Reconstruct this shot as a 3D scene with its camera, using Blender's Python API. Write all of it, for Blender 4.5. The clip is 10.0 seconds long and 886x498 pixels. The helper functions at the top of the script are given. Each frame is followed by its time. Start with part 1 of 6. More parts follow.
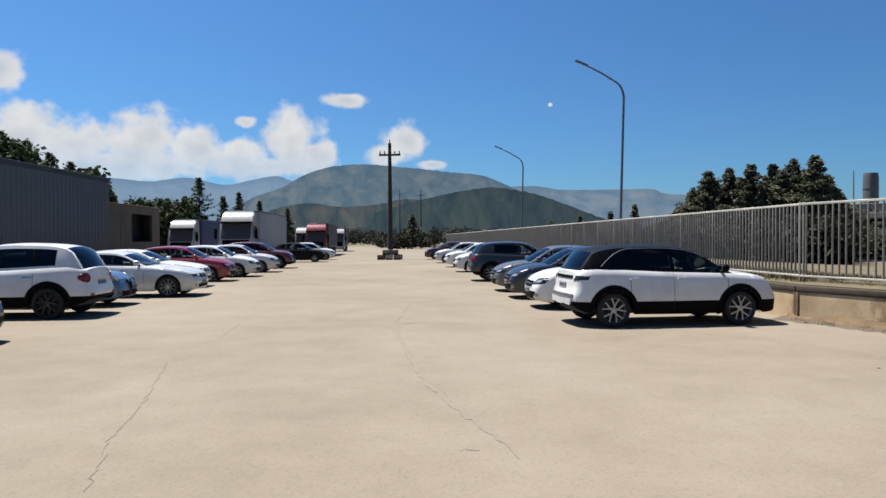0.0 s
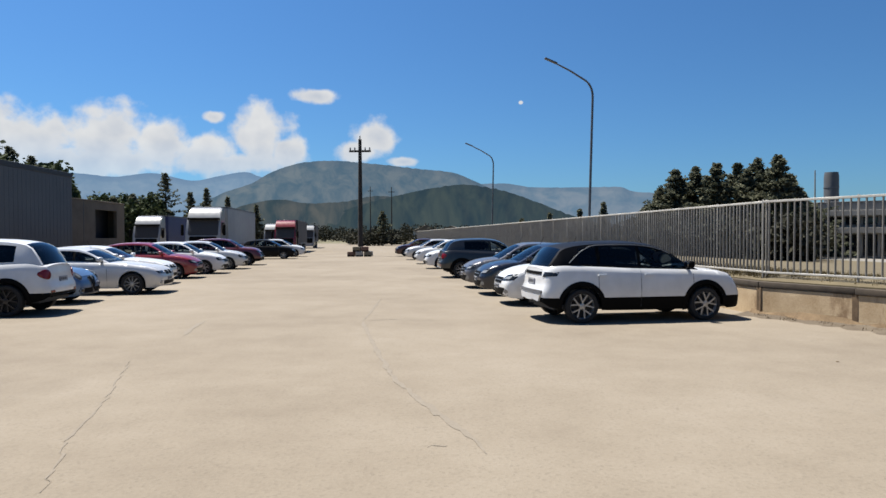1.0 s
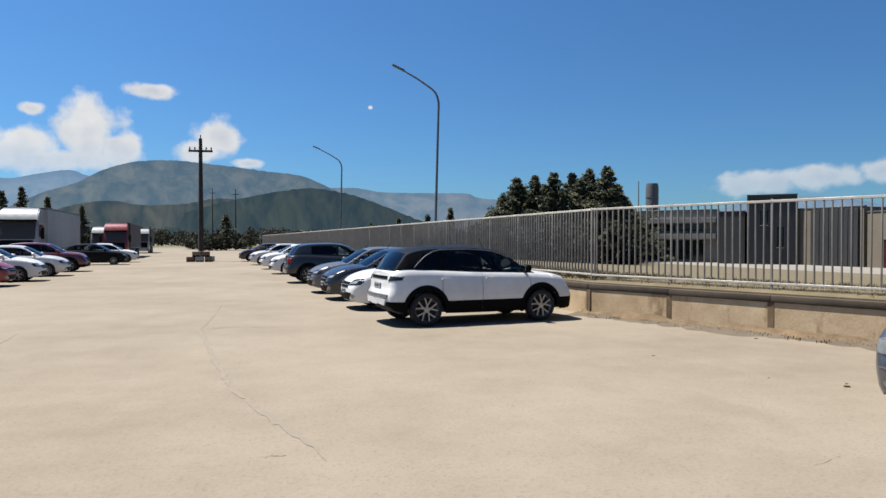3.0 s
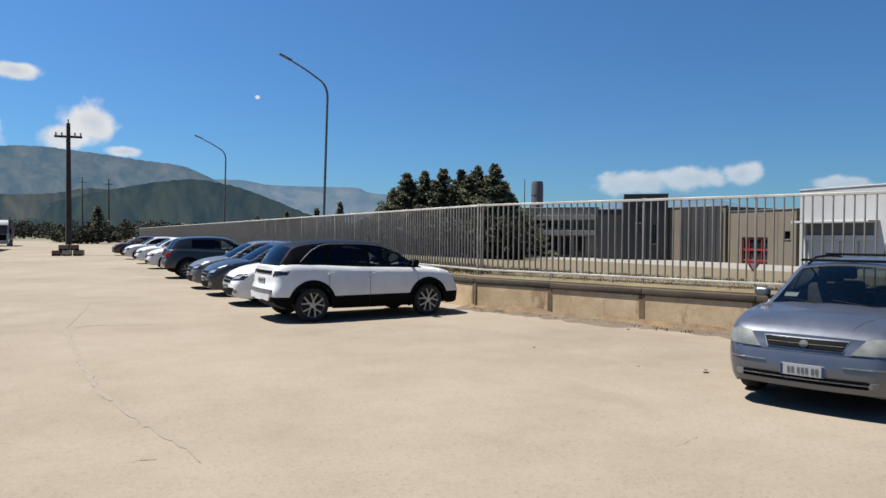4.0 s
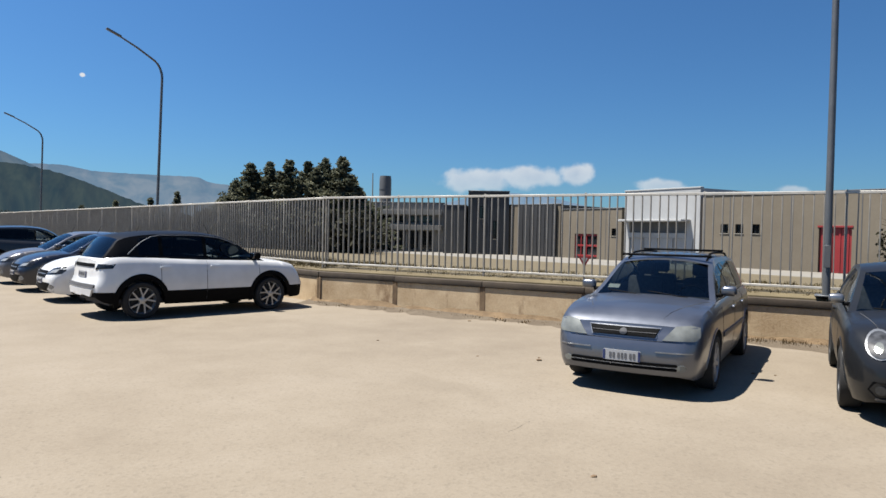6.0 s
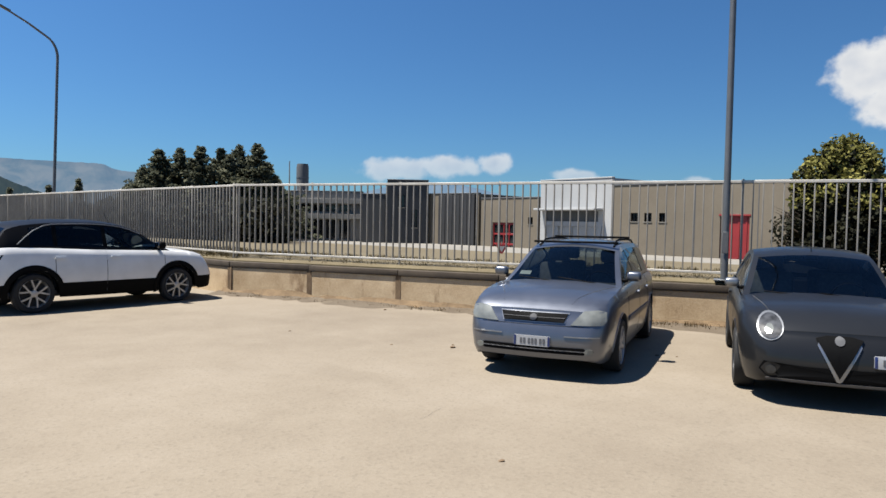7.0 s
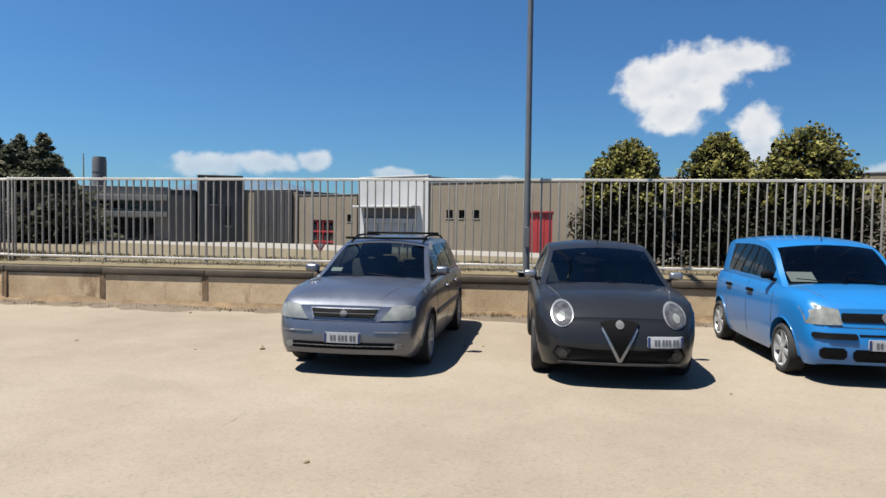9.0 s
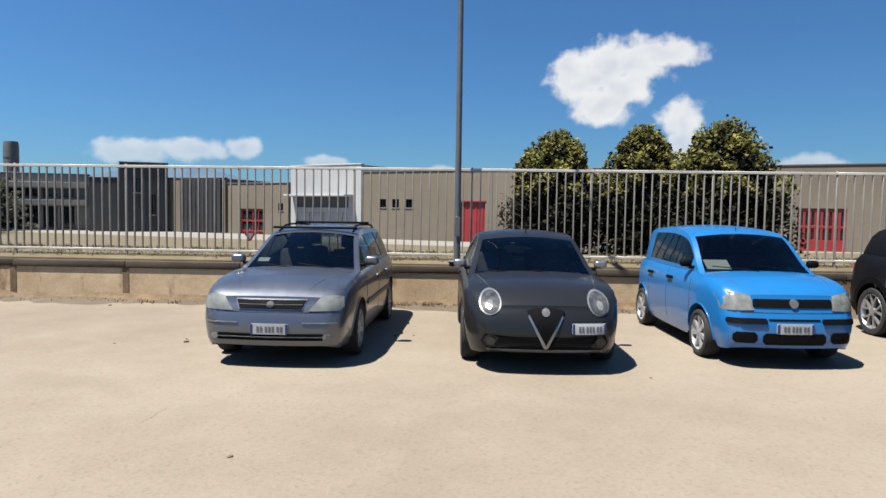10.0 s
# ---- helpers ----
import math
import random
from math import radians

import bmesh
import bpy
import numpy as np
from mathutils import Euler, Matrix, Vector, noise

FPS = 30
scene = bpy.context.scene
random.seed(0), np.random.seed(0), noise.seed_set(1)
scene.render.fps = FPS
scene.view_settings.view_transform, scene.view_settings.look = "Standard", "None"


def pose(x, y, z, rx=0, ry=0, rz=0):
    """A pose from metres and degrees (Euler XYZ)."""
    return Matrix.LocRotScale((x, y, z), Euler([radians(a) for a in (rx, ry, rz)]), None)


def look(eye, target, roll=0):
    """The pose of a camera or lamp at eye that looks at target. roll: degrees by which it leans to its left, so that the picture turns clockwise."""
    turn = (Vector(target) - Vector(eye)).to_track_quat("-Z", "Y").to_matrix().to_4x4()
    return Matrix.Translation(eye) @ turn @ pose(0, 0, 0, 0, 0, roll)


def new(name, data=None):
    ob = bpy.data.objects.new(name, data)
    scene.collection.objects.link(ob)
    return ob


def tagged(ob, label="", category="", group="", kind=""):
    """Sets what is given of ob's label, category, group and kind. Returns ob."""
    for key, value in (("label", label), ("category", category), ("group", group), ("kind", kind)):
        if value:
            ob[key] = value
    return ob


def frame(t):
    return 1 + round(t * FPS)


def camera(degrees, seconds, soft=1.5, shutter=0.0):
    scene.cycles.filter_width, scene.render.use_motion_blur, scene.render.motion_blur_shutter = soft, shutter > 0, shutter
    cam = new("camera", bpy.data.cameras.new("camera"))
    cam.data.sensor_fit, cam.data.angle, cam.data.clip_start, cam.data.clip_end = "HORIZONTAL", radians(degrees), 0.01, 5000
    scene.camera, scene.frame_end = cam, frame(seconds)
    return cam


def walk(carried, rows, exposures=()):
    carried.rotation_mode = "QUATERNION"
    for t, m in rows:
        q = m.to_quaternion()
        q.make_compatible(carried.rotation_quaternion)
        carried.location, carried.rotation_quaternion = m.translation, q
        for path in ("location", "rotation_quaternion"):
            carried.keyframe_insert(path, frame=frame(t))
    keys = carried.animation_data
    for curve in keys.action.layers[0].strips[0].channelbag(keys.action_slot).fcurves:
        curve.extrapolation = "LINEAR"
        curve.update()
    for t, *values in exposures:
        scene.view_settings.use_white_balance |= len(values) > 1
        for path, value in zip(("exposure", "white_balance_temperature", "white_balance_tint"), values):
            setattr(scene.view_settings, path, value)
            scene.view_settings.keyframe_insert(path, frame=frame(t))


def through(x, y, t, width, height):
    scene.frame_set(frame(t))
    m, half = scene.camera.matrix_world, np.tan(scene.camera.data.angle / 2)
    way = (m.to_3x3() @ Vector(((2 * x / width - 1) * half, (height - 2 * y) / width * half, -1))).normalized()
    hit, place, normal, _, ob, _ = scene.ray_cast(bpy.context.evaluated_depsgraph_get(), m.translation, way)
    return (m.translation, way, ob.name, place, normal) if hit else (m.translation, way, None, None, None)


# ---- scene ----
cam = camera(65.8, 10.0)
PATH = [
    (0, (0.395, -0.047, 1.722), (0.244, 1.947, 1.693), -0.3),
    (0.5, (0.406, -0.043, 1.718), (0.287, 1.953, 1.692), -0.0),
    (1, (0.42, -0.022, 1.708), (0.354, 1.976, 1.67), -0.2),
    (1.5, (0.427, -0.008, 1.702), (0.444, 1.992, 1.661), -0.1),
    (2, (0.446, -0.009, 1.703), (0.575, 1.987, 1.672), 0.3),
    (2.5, (0.47, -0.026, 1.706), (0.694, 1.961, 1.68), 0.0),
    (4, (0.551, -0.045, 1.7), (1.228, 1.837, 1.661), 0.4),
    (4.5, (0.586, -0.058, 1.694), (1.348, 1.79, 1.644), 0.3),
    (5, (0.598, -0.081, 1.699), (1.464, 1.721, 1.65), 0.4),
    (5.5, (0.592, -0.06, 1.697), (1.556, 1.692, 1.653), 0.8),
    (6.8, (0.707, -0.028, 1.666), (1.939, 1.546, 1.593), 1.1),
    (7, (0.731, -0.031, 1.667), (1.993, 1.519, 1.589), 1.0),
    (7.5, (0.78, -0.039, 1.666), (2.13, 1.434, 1.579), 0.7),
    (8, (0.809, -0.046, 1.663), (2.254, 1.335, 1.586), 0.2),
    (8.5, (0.842, -0.057, 1.667), (2.387, 1.211, 1.588), 0.9),
    (9, (0.85, -0.093, 1.657), (2.468, 1.08, 1.579), 0.7),
    (9.5, (0.865, -0.111, 1.662), (2.541, 0.976, 1.573), 0.8),
    (10, (0.881, -0.137, 1.661), (2.603, 0.874, 1.554), 0.8),
]
walk(cam, [(t, look(eye, target, roll)) for t, eye, target, roll in PATH], [(0, 1.20), (4, 1.27), (7, 1.35), (10, 1.44)])

# ---- sun and sky ----
SUN_AZ, SUN_EL = -60.0, 66.0      # degrees clockwise from +y, and above the horizon
SKY_STRENGTH, SUN_STRENGTH = 0.05, 5.0
to_sun = Vector((math.sin(radians(SUN_AZ)) * math.cos(radians(SUN_EL)), math.cos(radians(SUN_AZ)) * math.cos(radians(SUN_EL)), math.sin(radians(SUN_EL))))
# cloud puffs: azimuth, elevation, half width, half height, in degrees
CLOUDS_NORTH = [
    (-35.8, 7.52, 2.75, 2.36), (-32.62, 6.94, 2.75, 1.99), (-28.05, 7.43, 2.97, 2.46), (-23.98, 6.98, 2.51, 1.99), (-20.57, 6.45, 2.61, 1.61),
    (-16.58, 7.92, 2.26, 2.84), (-14.77, 6.83, 1.65, 1.51), (-30.01, 5.64, 8.06, 1.23), (-36.95, 11.84, 1.27, 1.61), (-19.7, 5.94, 5.71, 0.95),
    (-12.23, 11.38, 1.95, 0.57), (-20.26, 9.39, 0.79, 0.43), (-7.57, 8.09, 1.7, 1.42), (-8.75, 6.93, 1.88, 0.95), (-5.22, 6.16, 1.23, 0.38),
    (4.61, 10.9, 0.2, 0.17),
]
CLOUDS_EAST = [
    (73.9, 10.2, 2.5, 1.6),
    (35.22, 4.29, 3.06, 0.95), (39.45, 4.63, 2.84, 0.85), (43.31, 4.94, 1.41, 0.85), (50.15, 3.95, 1.82, 0.52), (59.31, 3.51, 1.04, 0.43),
    (70.59, 11.02, 2.45, 2.13), (73.63, 11.93, 3.9, 1.89), (72.37, 8.76, 2.41, 1.7), (77.19, 12.52, 2.91, 1.13), (78.5, 7.52, 1.63, 1.61),
    (78.53, 5.68, 1.39, 1.23), (87.81, 3.77, 2.61, 0.85),
]
CLOUDS = CLOUDS_NORTH + CLOUDS_EAST
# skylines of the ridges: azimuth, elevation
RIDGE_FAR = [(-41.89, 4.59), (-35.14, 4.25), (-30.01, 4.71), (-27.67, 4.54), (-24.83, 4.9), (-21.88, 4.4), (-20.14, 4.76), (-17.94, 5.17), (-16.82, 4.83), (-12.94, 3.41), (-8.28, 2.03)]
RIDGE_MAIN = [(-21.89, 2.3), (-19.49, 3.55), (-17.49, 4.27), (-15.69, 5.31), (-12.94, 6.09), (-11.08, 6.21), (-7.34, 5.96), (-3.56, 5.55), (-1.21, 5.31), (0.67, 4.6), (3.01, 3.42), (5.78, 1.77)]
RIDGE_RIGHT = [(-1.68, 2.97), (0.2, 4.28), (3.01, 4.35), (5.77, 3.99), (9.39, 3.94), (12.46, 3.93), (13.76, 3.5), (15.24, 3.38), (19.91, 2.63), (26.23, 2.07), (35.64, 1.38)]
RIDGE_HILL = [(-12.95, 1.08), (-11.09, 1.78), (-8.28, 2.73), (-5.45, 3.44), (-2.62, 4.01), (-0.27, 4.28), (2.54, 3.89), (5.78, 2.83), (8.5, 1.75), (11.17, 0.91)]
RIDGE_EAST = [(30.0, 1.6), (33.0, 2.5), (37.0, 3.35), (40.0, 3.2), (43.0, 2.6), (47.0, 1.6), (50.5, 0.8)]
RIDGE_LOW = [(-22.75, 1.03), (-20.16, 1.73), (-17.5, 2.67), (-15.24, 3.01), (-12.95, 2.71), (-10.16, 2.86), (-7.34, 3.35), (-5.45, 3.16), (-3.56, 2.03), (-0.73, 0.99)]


def node(tree, kind, **inputs):
    """A node with its inputs set or linked; keys are input names or i0, i1 for positions."""
    n = tree.nodes.new(kind)
    for key, value in inputs.items():
        if key[0] == "_":
            continue
        sock = n.inputs[int(key[1:])] if key[0] == "i" and key[1:].isdigit() else n.inputs[key.replace("_", " ")]
        if isinstance(value, bpy.types.NodeSocket):
            tree.links.new(value, sock)
        else:
            sock.default_value = value
    return n


def calc(tree, op, a, b=0.0, c=0.0):
    n = node(tree, "ShaderNodeMath", i0=a, i1=b, i2=c)
    n.operation = op
    return n.outputs[0]


def vec(tree, op, a, b=(0, 0, 0)):
    n = node(tree, "ShaderNodeVectorMath", i0=a, i1=b)
    n.operation = op
    return n.outputs["Value"] if op in ("LENGTH", "DOT_PRODUCT") else n.outputs["Vector"]


def ramp(tree, fac, stops):
    n = node(tree, "ShaderNodeValToRGB", Fac=fac)
    el = n.color_ramp.elements
    while len(el) < len(stops):
        el.new(0.5)
    for e, (p, c) in zip(el, stops):
        e.position, e.color = p, (*c, 1) if len(c) == 3 else c
    return n.outputs["Color"]


def mixc(tree, fac, a, b):
    n = tree.nodes.new("ShaderNodeMix")
    n.data_type = "RGBA"
    for sock, value in ((n.inputs[0], fac), (n.inputs[6], a), (n.inputs[7], b)):
        if isinstance(value, bpy.types.NodeSocket):
            tree.links.new(value, sock)
        else:
            sock.default_value = value if not isinstance(value, tuple) or len(value) == 4 else (*value, 1)
    return n.outputs[2]


def build_world():
    world = bpy.data.worlds.new("sky")
    scene.world = world
    world.use_nodes = True
    t = world.node_tree
    t.nodes.clear()
    sky = t.nodes.new("ShaderNodeTexSky")
    sky.sky_type, sky.sun_disc = "NISHITA", False
    sky.sun_elevation, sky.sun_rotation = radians(SUN_EL), radians(SUN_AZ % 360)
    sky.altitude, sky.air_density, sky.dust_density, sky.ozone_density = 600, 1.0, 0.7, 4.0
    # cumulus clouds: puffs in degrees of azimuth and elevation, with ragged edges
    gen = t.nodes.new("ShaderNodeTexCoord").outputs["Generated"]
    sep = node(t, "ShaderNodeSeparateXYZ", Vector=gen)
    az = calc(t, "MULTIPLY", calc(t, "ARCTAN2", sep.outputs[0], sep.outputs[1]), 57.2958)
    el = calc(t, "MULTIPLY", calc(t, "ARCSINE", sep.outputs[2]), 57.2958)
    flat = node(t, "ShaderNodeCombineXYZ", X=az, Y=el, Z=0.0).outputs[0]
    big = node(t, "ShaderNodeTexNoise", Vector=flat, Scale=0.55, Detail=5.0, Roughness=0.52)
    fine = node(t, "ShaderNodeTexNoise", Vector=flat, Scale=0.5, Detail=2.5, Roughness=0.45)
    near = 9.0
    for a, e, w, h in CLOUDS:
        d = vec(t, "LENGTH", vec(t, "MULTIPLY", vec(t, "SUBTRACT", flat, (a, e, 0)), (1 / w, 1 / h, 0)))
        near = calc(t, "MINIMUM", near, d)
    ragged = calc(t, "ADD", near, calc(t, "MULTIPLY", calc(t, "SUBTRACT", big.outputs[0], 0.5), 1.7))
    mask = node(t, "ShaderNodeMapRange", Value=ragged, i1=1.25, i2=0.62, i3=0.0, i4=1.0)
    mask.interpolation_type = "SMOOTHSTEP"
    # low clouds pale away in the haze
    clear = node(t, "ShaderNodeMapRange", Value=el, i1=2.6, i2=7.5, i3=0.35, i4=0.96)
    cover = calc(t, "MULTIPLY", mask.outputs[0], clear.outputs[0])
    shade = calc(t, "ADD", calc(t, "MULTIPLY", fine.outputs[0], 0.9), calc(t, "MULTIPLY", ragged, 0.35))
    body = ramp(t, shade, [(0.3, (4.9, 5.2, 5.7)), (0.6, (6.0, 6.1, 6.25)), (0.9, (6.9, 6.9, 6.8))])
    # the air is brighter towards the sun
    toward = vec(t, "DOT_PRODUCT", gen, tuple(to_sun))
    gleam = calc(t, "POWER", 2.0, calc(t, "MULTIPLY", calc(t, "SUBTRACT", toward, 0.26), 0.8))
    air = vec(t, "MULTIPLY", sky.outputs[0], (0.41, 0.695, 0.925))
    bright = vec(t, "MULTIPLY", air, node(t, "ShaderNodeCombineXYZ", X=gleam, Y=gleam, Z=gleam).outputs[0])
    out = t.nodes.new("ShaderNodeOutputWorld")
    bg = node(t, "ShaderNodeBackground", Color=mixc(t, cover, bright, body), Strength=SKY_STRENGTH)
    t.links.new(bg.outputs[0], out.inputs[0])


build_world()
sun = new("sun", bpy.data.lights.new("sun", "SUN"))
sun.data.energy, sun.data.angle, sun.data.color = SUN_STRENGTH, radians(0.55), (1.0, 0.955, 0.88)
sun.matrix_world = look(to_sun * 80, (0, 0, 0))


# ---- materials ----
def material(name, rough=0.8, metal=0.0, spec=0.5):
    m = bpy.data.materials.new(name)
    m.use_nodes = True
    t = m.node_tree
    b = t.nodes["Principled BSDF"]
    b.inputs["Roughness"].default_value, b.inputs["Metallic"].default_value = rough, metal
    b.inputs["Specular IOR Level"].default_value = spec
    return m, t, b


def bump(t, b, height, strength=0.3, distance=0.02):
    n = node(t, "ShaderNodeBump", Height=height, Strength=strength, Distance=distance)
    t.links.new(n.outputs[0], b.inputs["Normal"])


def coords(t, kind="Object"):
    return t.nodes.new("ShaderNodeTexCoord").outputs[kind]


def world_pos(t):
    return t.nodes.new("ShaderNodeNewGeometry").outputs["Position"]


def weathered(name, dark, light, rough=0.85, metal=0.0, scale=1.5, fine=25.0, relief=0.25, spread=0.35):
    """Two scales of variation between two tones, with fine relief."""
    m, t, b = material(name, rough, metal)
    p = world_pos(t)
    a = node(t, "ShaderNodeTexNoise", Vector=p, Scale=scale, Detail=6.0, Roughness=0.65)
    g = node(t, "ShaderNodeTexNoise", Vector=p, Scale=fine, Detail=4.0, Roughness=0.7)
    f = calc(t, "ADD", calc(t, "MULTIPLY", a.outputs[0], 0.65), calc(t, "MULTIPLY", g.outputs[0], 0.35))
    t.links.new(ramp(t, f, [(0.5 - spread / 2, dark), (0.5 + spread / 2, light)]), b.inputs["Base Color"])
    bump(t, b, g.outputs[0], relief, 0.01)
    return m


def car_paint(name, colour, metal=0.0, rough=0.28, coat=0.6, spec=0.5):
    m, t, b = material(name, rough, metal, spec)
    p = coords(t)
    dust = node(t, "ShaderNodeTexNoise", Vector=p, Scale=3.0, Detail=5.0, Roughness=0.6)
    dim = tuple(0.88 * c + 0.003 for c in colour)
    t.links.new(ramp(t, dust.outputs[0], [(0.35, dim), (0.65, colour)]), b.inputs["Base Color"])
    t.links.new(calc(t, "MULTIPLY_ADD", dust.outputs[0], 0.15, rough - 0.05), b.inputs["Roughness"])
    b.inputs["Coat Weight"].default_value, b.inputs["Coat Roughness"].default_value = coat, 0.06
    return m


def plain(name, colour, rough=0.5, metal=0.0, scale=6.0, vary=0.18, spec=0.5):
    m, t, b = material(name, rough, metal, spec)
    n = node(t, "ShaderNodeTexNoise", Vector=coords(t), Scale=scale, Detail=4.0)
    t.links.new(ramp(t, n.outputs[0], [(0.3, tuple(c * (1 - vary) for c in colour)), (0.7, colour)]), b.inputs["Base Color"])
    return m


def tinted_glass(name, tint=(0.40, 0.44, 0.43)):
    m = bpy.data.materials.new(name)
    m.use_nodes = True
    t = m.node_tree
    t.nodes.clear()
    gloss = node(t, "ShaderNodeBsdfGlossy", Color=(0.9, 0.95, 1, 1), Roughness=0.03)
    clear = node(t, "ShaderNodeBsdfTransparent", Color=(*tint, 1))
    fres = node(t, "ShaderNodeFresnel", IOR=1.33)
    mix = node(t, "ShaderNodeMixShader", Fac=fres.outputs[0], i1=clear.outputs[0], i2=gloss.outputs[0])
    out = t.nodes.new("ShaderNodeOutputMaterial")
    t.links.new(mix.outputs[0], out.inputs[0])
    return m


def leaf_material(name, dark, light, through=0.35):
    m, t, b = material(name, 0.8, 0, 0.15)
    rnd = t.nodes.new("ShaderNodeNewGeometry").outputs["Random Per Island"]
    col = ramp(t, rnd, [(0.0, dark), (0.6, tuple((a + c) / 2 for a, c in zip(dark, light))), (1.0, light)])
    t.links.new(col, b.inputs["Base Color"])
    trans = node(t, "ShaderNodeBsdfTranslucent", Color=col)
    mix = node(t, "ShaderNodeMixShader", Fac=through, i1=b.outputs[0], i2=trans.outputs[0])
    t.links.new(mix.outputs[0], t.nodes["Material Output"].inputs[0])
    return m


def ground_material():
    """Pale worn asphalt with dusty patches, oil stains and fine stone grain."""
    m, t, b = material("pale_asphalt", 0.95, 0, 0.25)
    p = world_pos(t)
    big = node(t, "ShaderNodeTexNoise", Vector=p, Scale=0.16, Detail=5.0, Roughness=0.6)
    mid = node(t, "ShaderNodeTexNoise", Vector=p, Scale=1.1, Detail=6.0, Roughness=0.7)
    grain = node(t, "ShaderNodeTexNoise", Vector=p, Scale=26.0, Detail=5.0, Roughness=0.75)
    stone = node(t, "ShaderNodeTexVoronoi", Vector=p, Scale=42.0)
    f = calc(t, "ADD", calc(t, "MULTIPLY", big.outputs[0], 0.5), calc(t, "ADD", calc(t, "MULTIPLY", mid.outputs[0], 0.27), calc(t, "MULTIPLY", grain.outputs[0], 0.23)))
    base = ramp(t, f, [(0.36, (0.1362, 0.1111, 0.0826)), (0.5, (0.1748, 0.1465, 0.1103)), (0.64, (0.2071, 0.1771, 0.138))])
    stain = node(t, "ShaderNodeTexNoise", Vector=vec(t, "MULTIPLY", p, (0.55, 0.25, 1)), Scale=0.9, Detail=4.0, Roughness=0.55)
    spot = node(t, "ShaderNodeMapRange", Value=stain.outputs[0], i1=0.6, i2=0.8, i3=0.0, i4=0.5)
    base = mixc(t, spot.outputs[0], base, (0.1161, 0.095, 0.0703))
    speck = node(t, "ShaderNodeMapRange", Value=stone.outputs["Color"], i1=0.66, i2=0.95, i3=0.0, i4=0.32)
    base = mixc(t, speck.outputs[0], base, (0.0919, 0.0781, 0.0597))
    t.links.new(base, b.inputs["Base Color"])
    bump(t, b, calc(t, "ADD", grain.outputs[0], calc(t, "MULTIPLY", stone.outputs[0], 0.4)), 0.35, 0.01)
    return m


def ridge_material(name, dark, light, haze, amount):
    """Far wooded slope seen through air: the haze is a bluish glow mixed into its surface."""
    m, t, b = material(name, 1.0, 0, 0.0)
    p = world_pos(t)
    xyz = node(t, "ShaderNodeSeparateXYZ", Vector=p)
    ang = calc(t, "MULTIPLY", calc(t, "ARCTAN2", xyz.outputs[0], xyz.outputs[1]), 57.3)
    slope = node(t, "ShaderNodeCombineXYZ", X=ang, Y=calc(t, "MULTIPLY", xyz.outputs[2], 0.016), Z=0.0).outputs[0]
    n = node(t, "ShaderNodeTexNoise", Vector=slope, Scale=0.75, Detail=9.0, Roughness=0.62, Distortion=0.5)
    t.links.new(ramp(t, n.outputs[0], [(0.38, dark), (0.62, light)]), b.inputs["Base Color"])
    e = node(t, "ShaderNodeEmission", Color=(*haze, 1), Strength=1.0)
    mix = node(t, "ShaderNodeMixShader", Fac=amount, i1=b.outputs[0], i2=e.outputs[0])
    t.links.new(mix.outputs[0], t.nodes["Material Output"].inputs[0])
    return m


ASPHALT = ground_material()
DRY_GRASS = weathered("dry_grass_soil", (0.0594, 0.0441, 0.0208), (0.122, 0.0968, 0.0512), 0.95, scale=1.2, fine=30, relief=0.6)
FIELD = weathered("dry_field", (0.063, 0.063, 0.0291), (0.145, 0.121, 0.0679), 0.95, scale=0.03, fine=0.6, relief=0.3)
YARD = weathered("pale_concrete_yard", (0.132, 0.122, 0.103), (0.19, 0.177, 0.155), 0.9, scale=0.4, fine=8)
def stained_concrete():
    """Beige cast concrete with rusty blotches that run downwards."""
    m = weathered("stained_beige_concrete", (0.27, 0.189, 0.105), (0.438, 0.338, 0.215), 0.9, scale=1.6, fine=28, relief=0.4, spread=0.3)
    t = m.node_tree
    b = t.nodes["Principled BSDF"]
    base = b.inputs["Base Color"].links[0].from_socket
    n = node(t, "ShaderNodeTexNoise", Vector=vec(t, "MULTIPLY", world_pos(t), (2.2, 2.2, 1.1)), Scale=1.0, Detail=5.0, Roughness=0.65)
    rust = node(t, "ShaderNodeMapRange", Value=n.outputs[0], i1=0.575, i2=0.70, i3=0.0, i4=0.75)
    t.links.new(mixc(t, rust.outputs[0], base, (0.12, 0.064, 0.027)), b.inputs["Base Color"])
    return m


CONCRETE = stained_concrete()
RUSTSTAIN = weathered("rust_stained_concrete", (0.0582, 0.034, 0.017), (0.16, 0.107, 0.0582), 0.9, scale=3.0, fine=30)
# the coping's dark tone stands for the shadow band along the wall's top
COPING = weathered("shadow_dark_coping", (0.0204, 0.0145, 0.0097), (0.063, 0.0461, 0.0301), 0.9, scale=2.2, fine=30)
GALV = weathered("galvanised_steel", (0.139, 0.129, 0.112), (0.22, 0.206, 0.184), 0.55, 0.05, scale=4, fine=60, relief=0.05)
# paler than the bars: sunlight on the rails is put into their colour
RAIL_LIT = weathered("sunlit_galvanised_rail", (0.301, 0.281, 0.242), (0.461, 0.436, 0.388), 0.5, 0.05, scale=3, fine=50, relief=0.05)
LAMP_STEEL = weathered("grey_painted_steel", (0.0781, 0.0837, 0.0892), (0.123, 0.128, 0.134), 0.45, 0.4, scale=3, fine=40, relief=0.05)
TIMBER = weathered("dark_creosoted_timber", (0.017, 0.0145, 0.0121), (0.0436, 0.0364, 0.0291), 0.9, scale=2, fine=30)
BARK = weathered("bark", (0.0291, 0.0218, 0.0145), (0.0776, 0.0582, 0.0388), 0.95, scale=4, fine=40, relief=0.6)
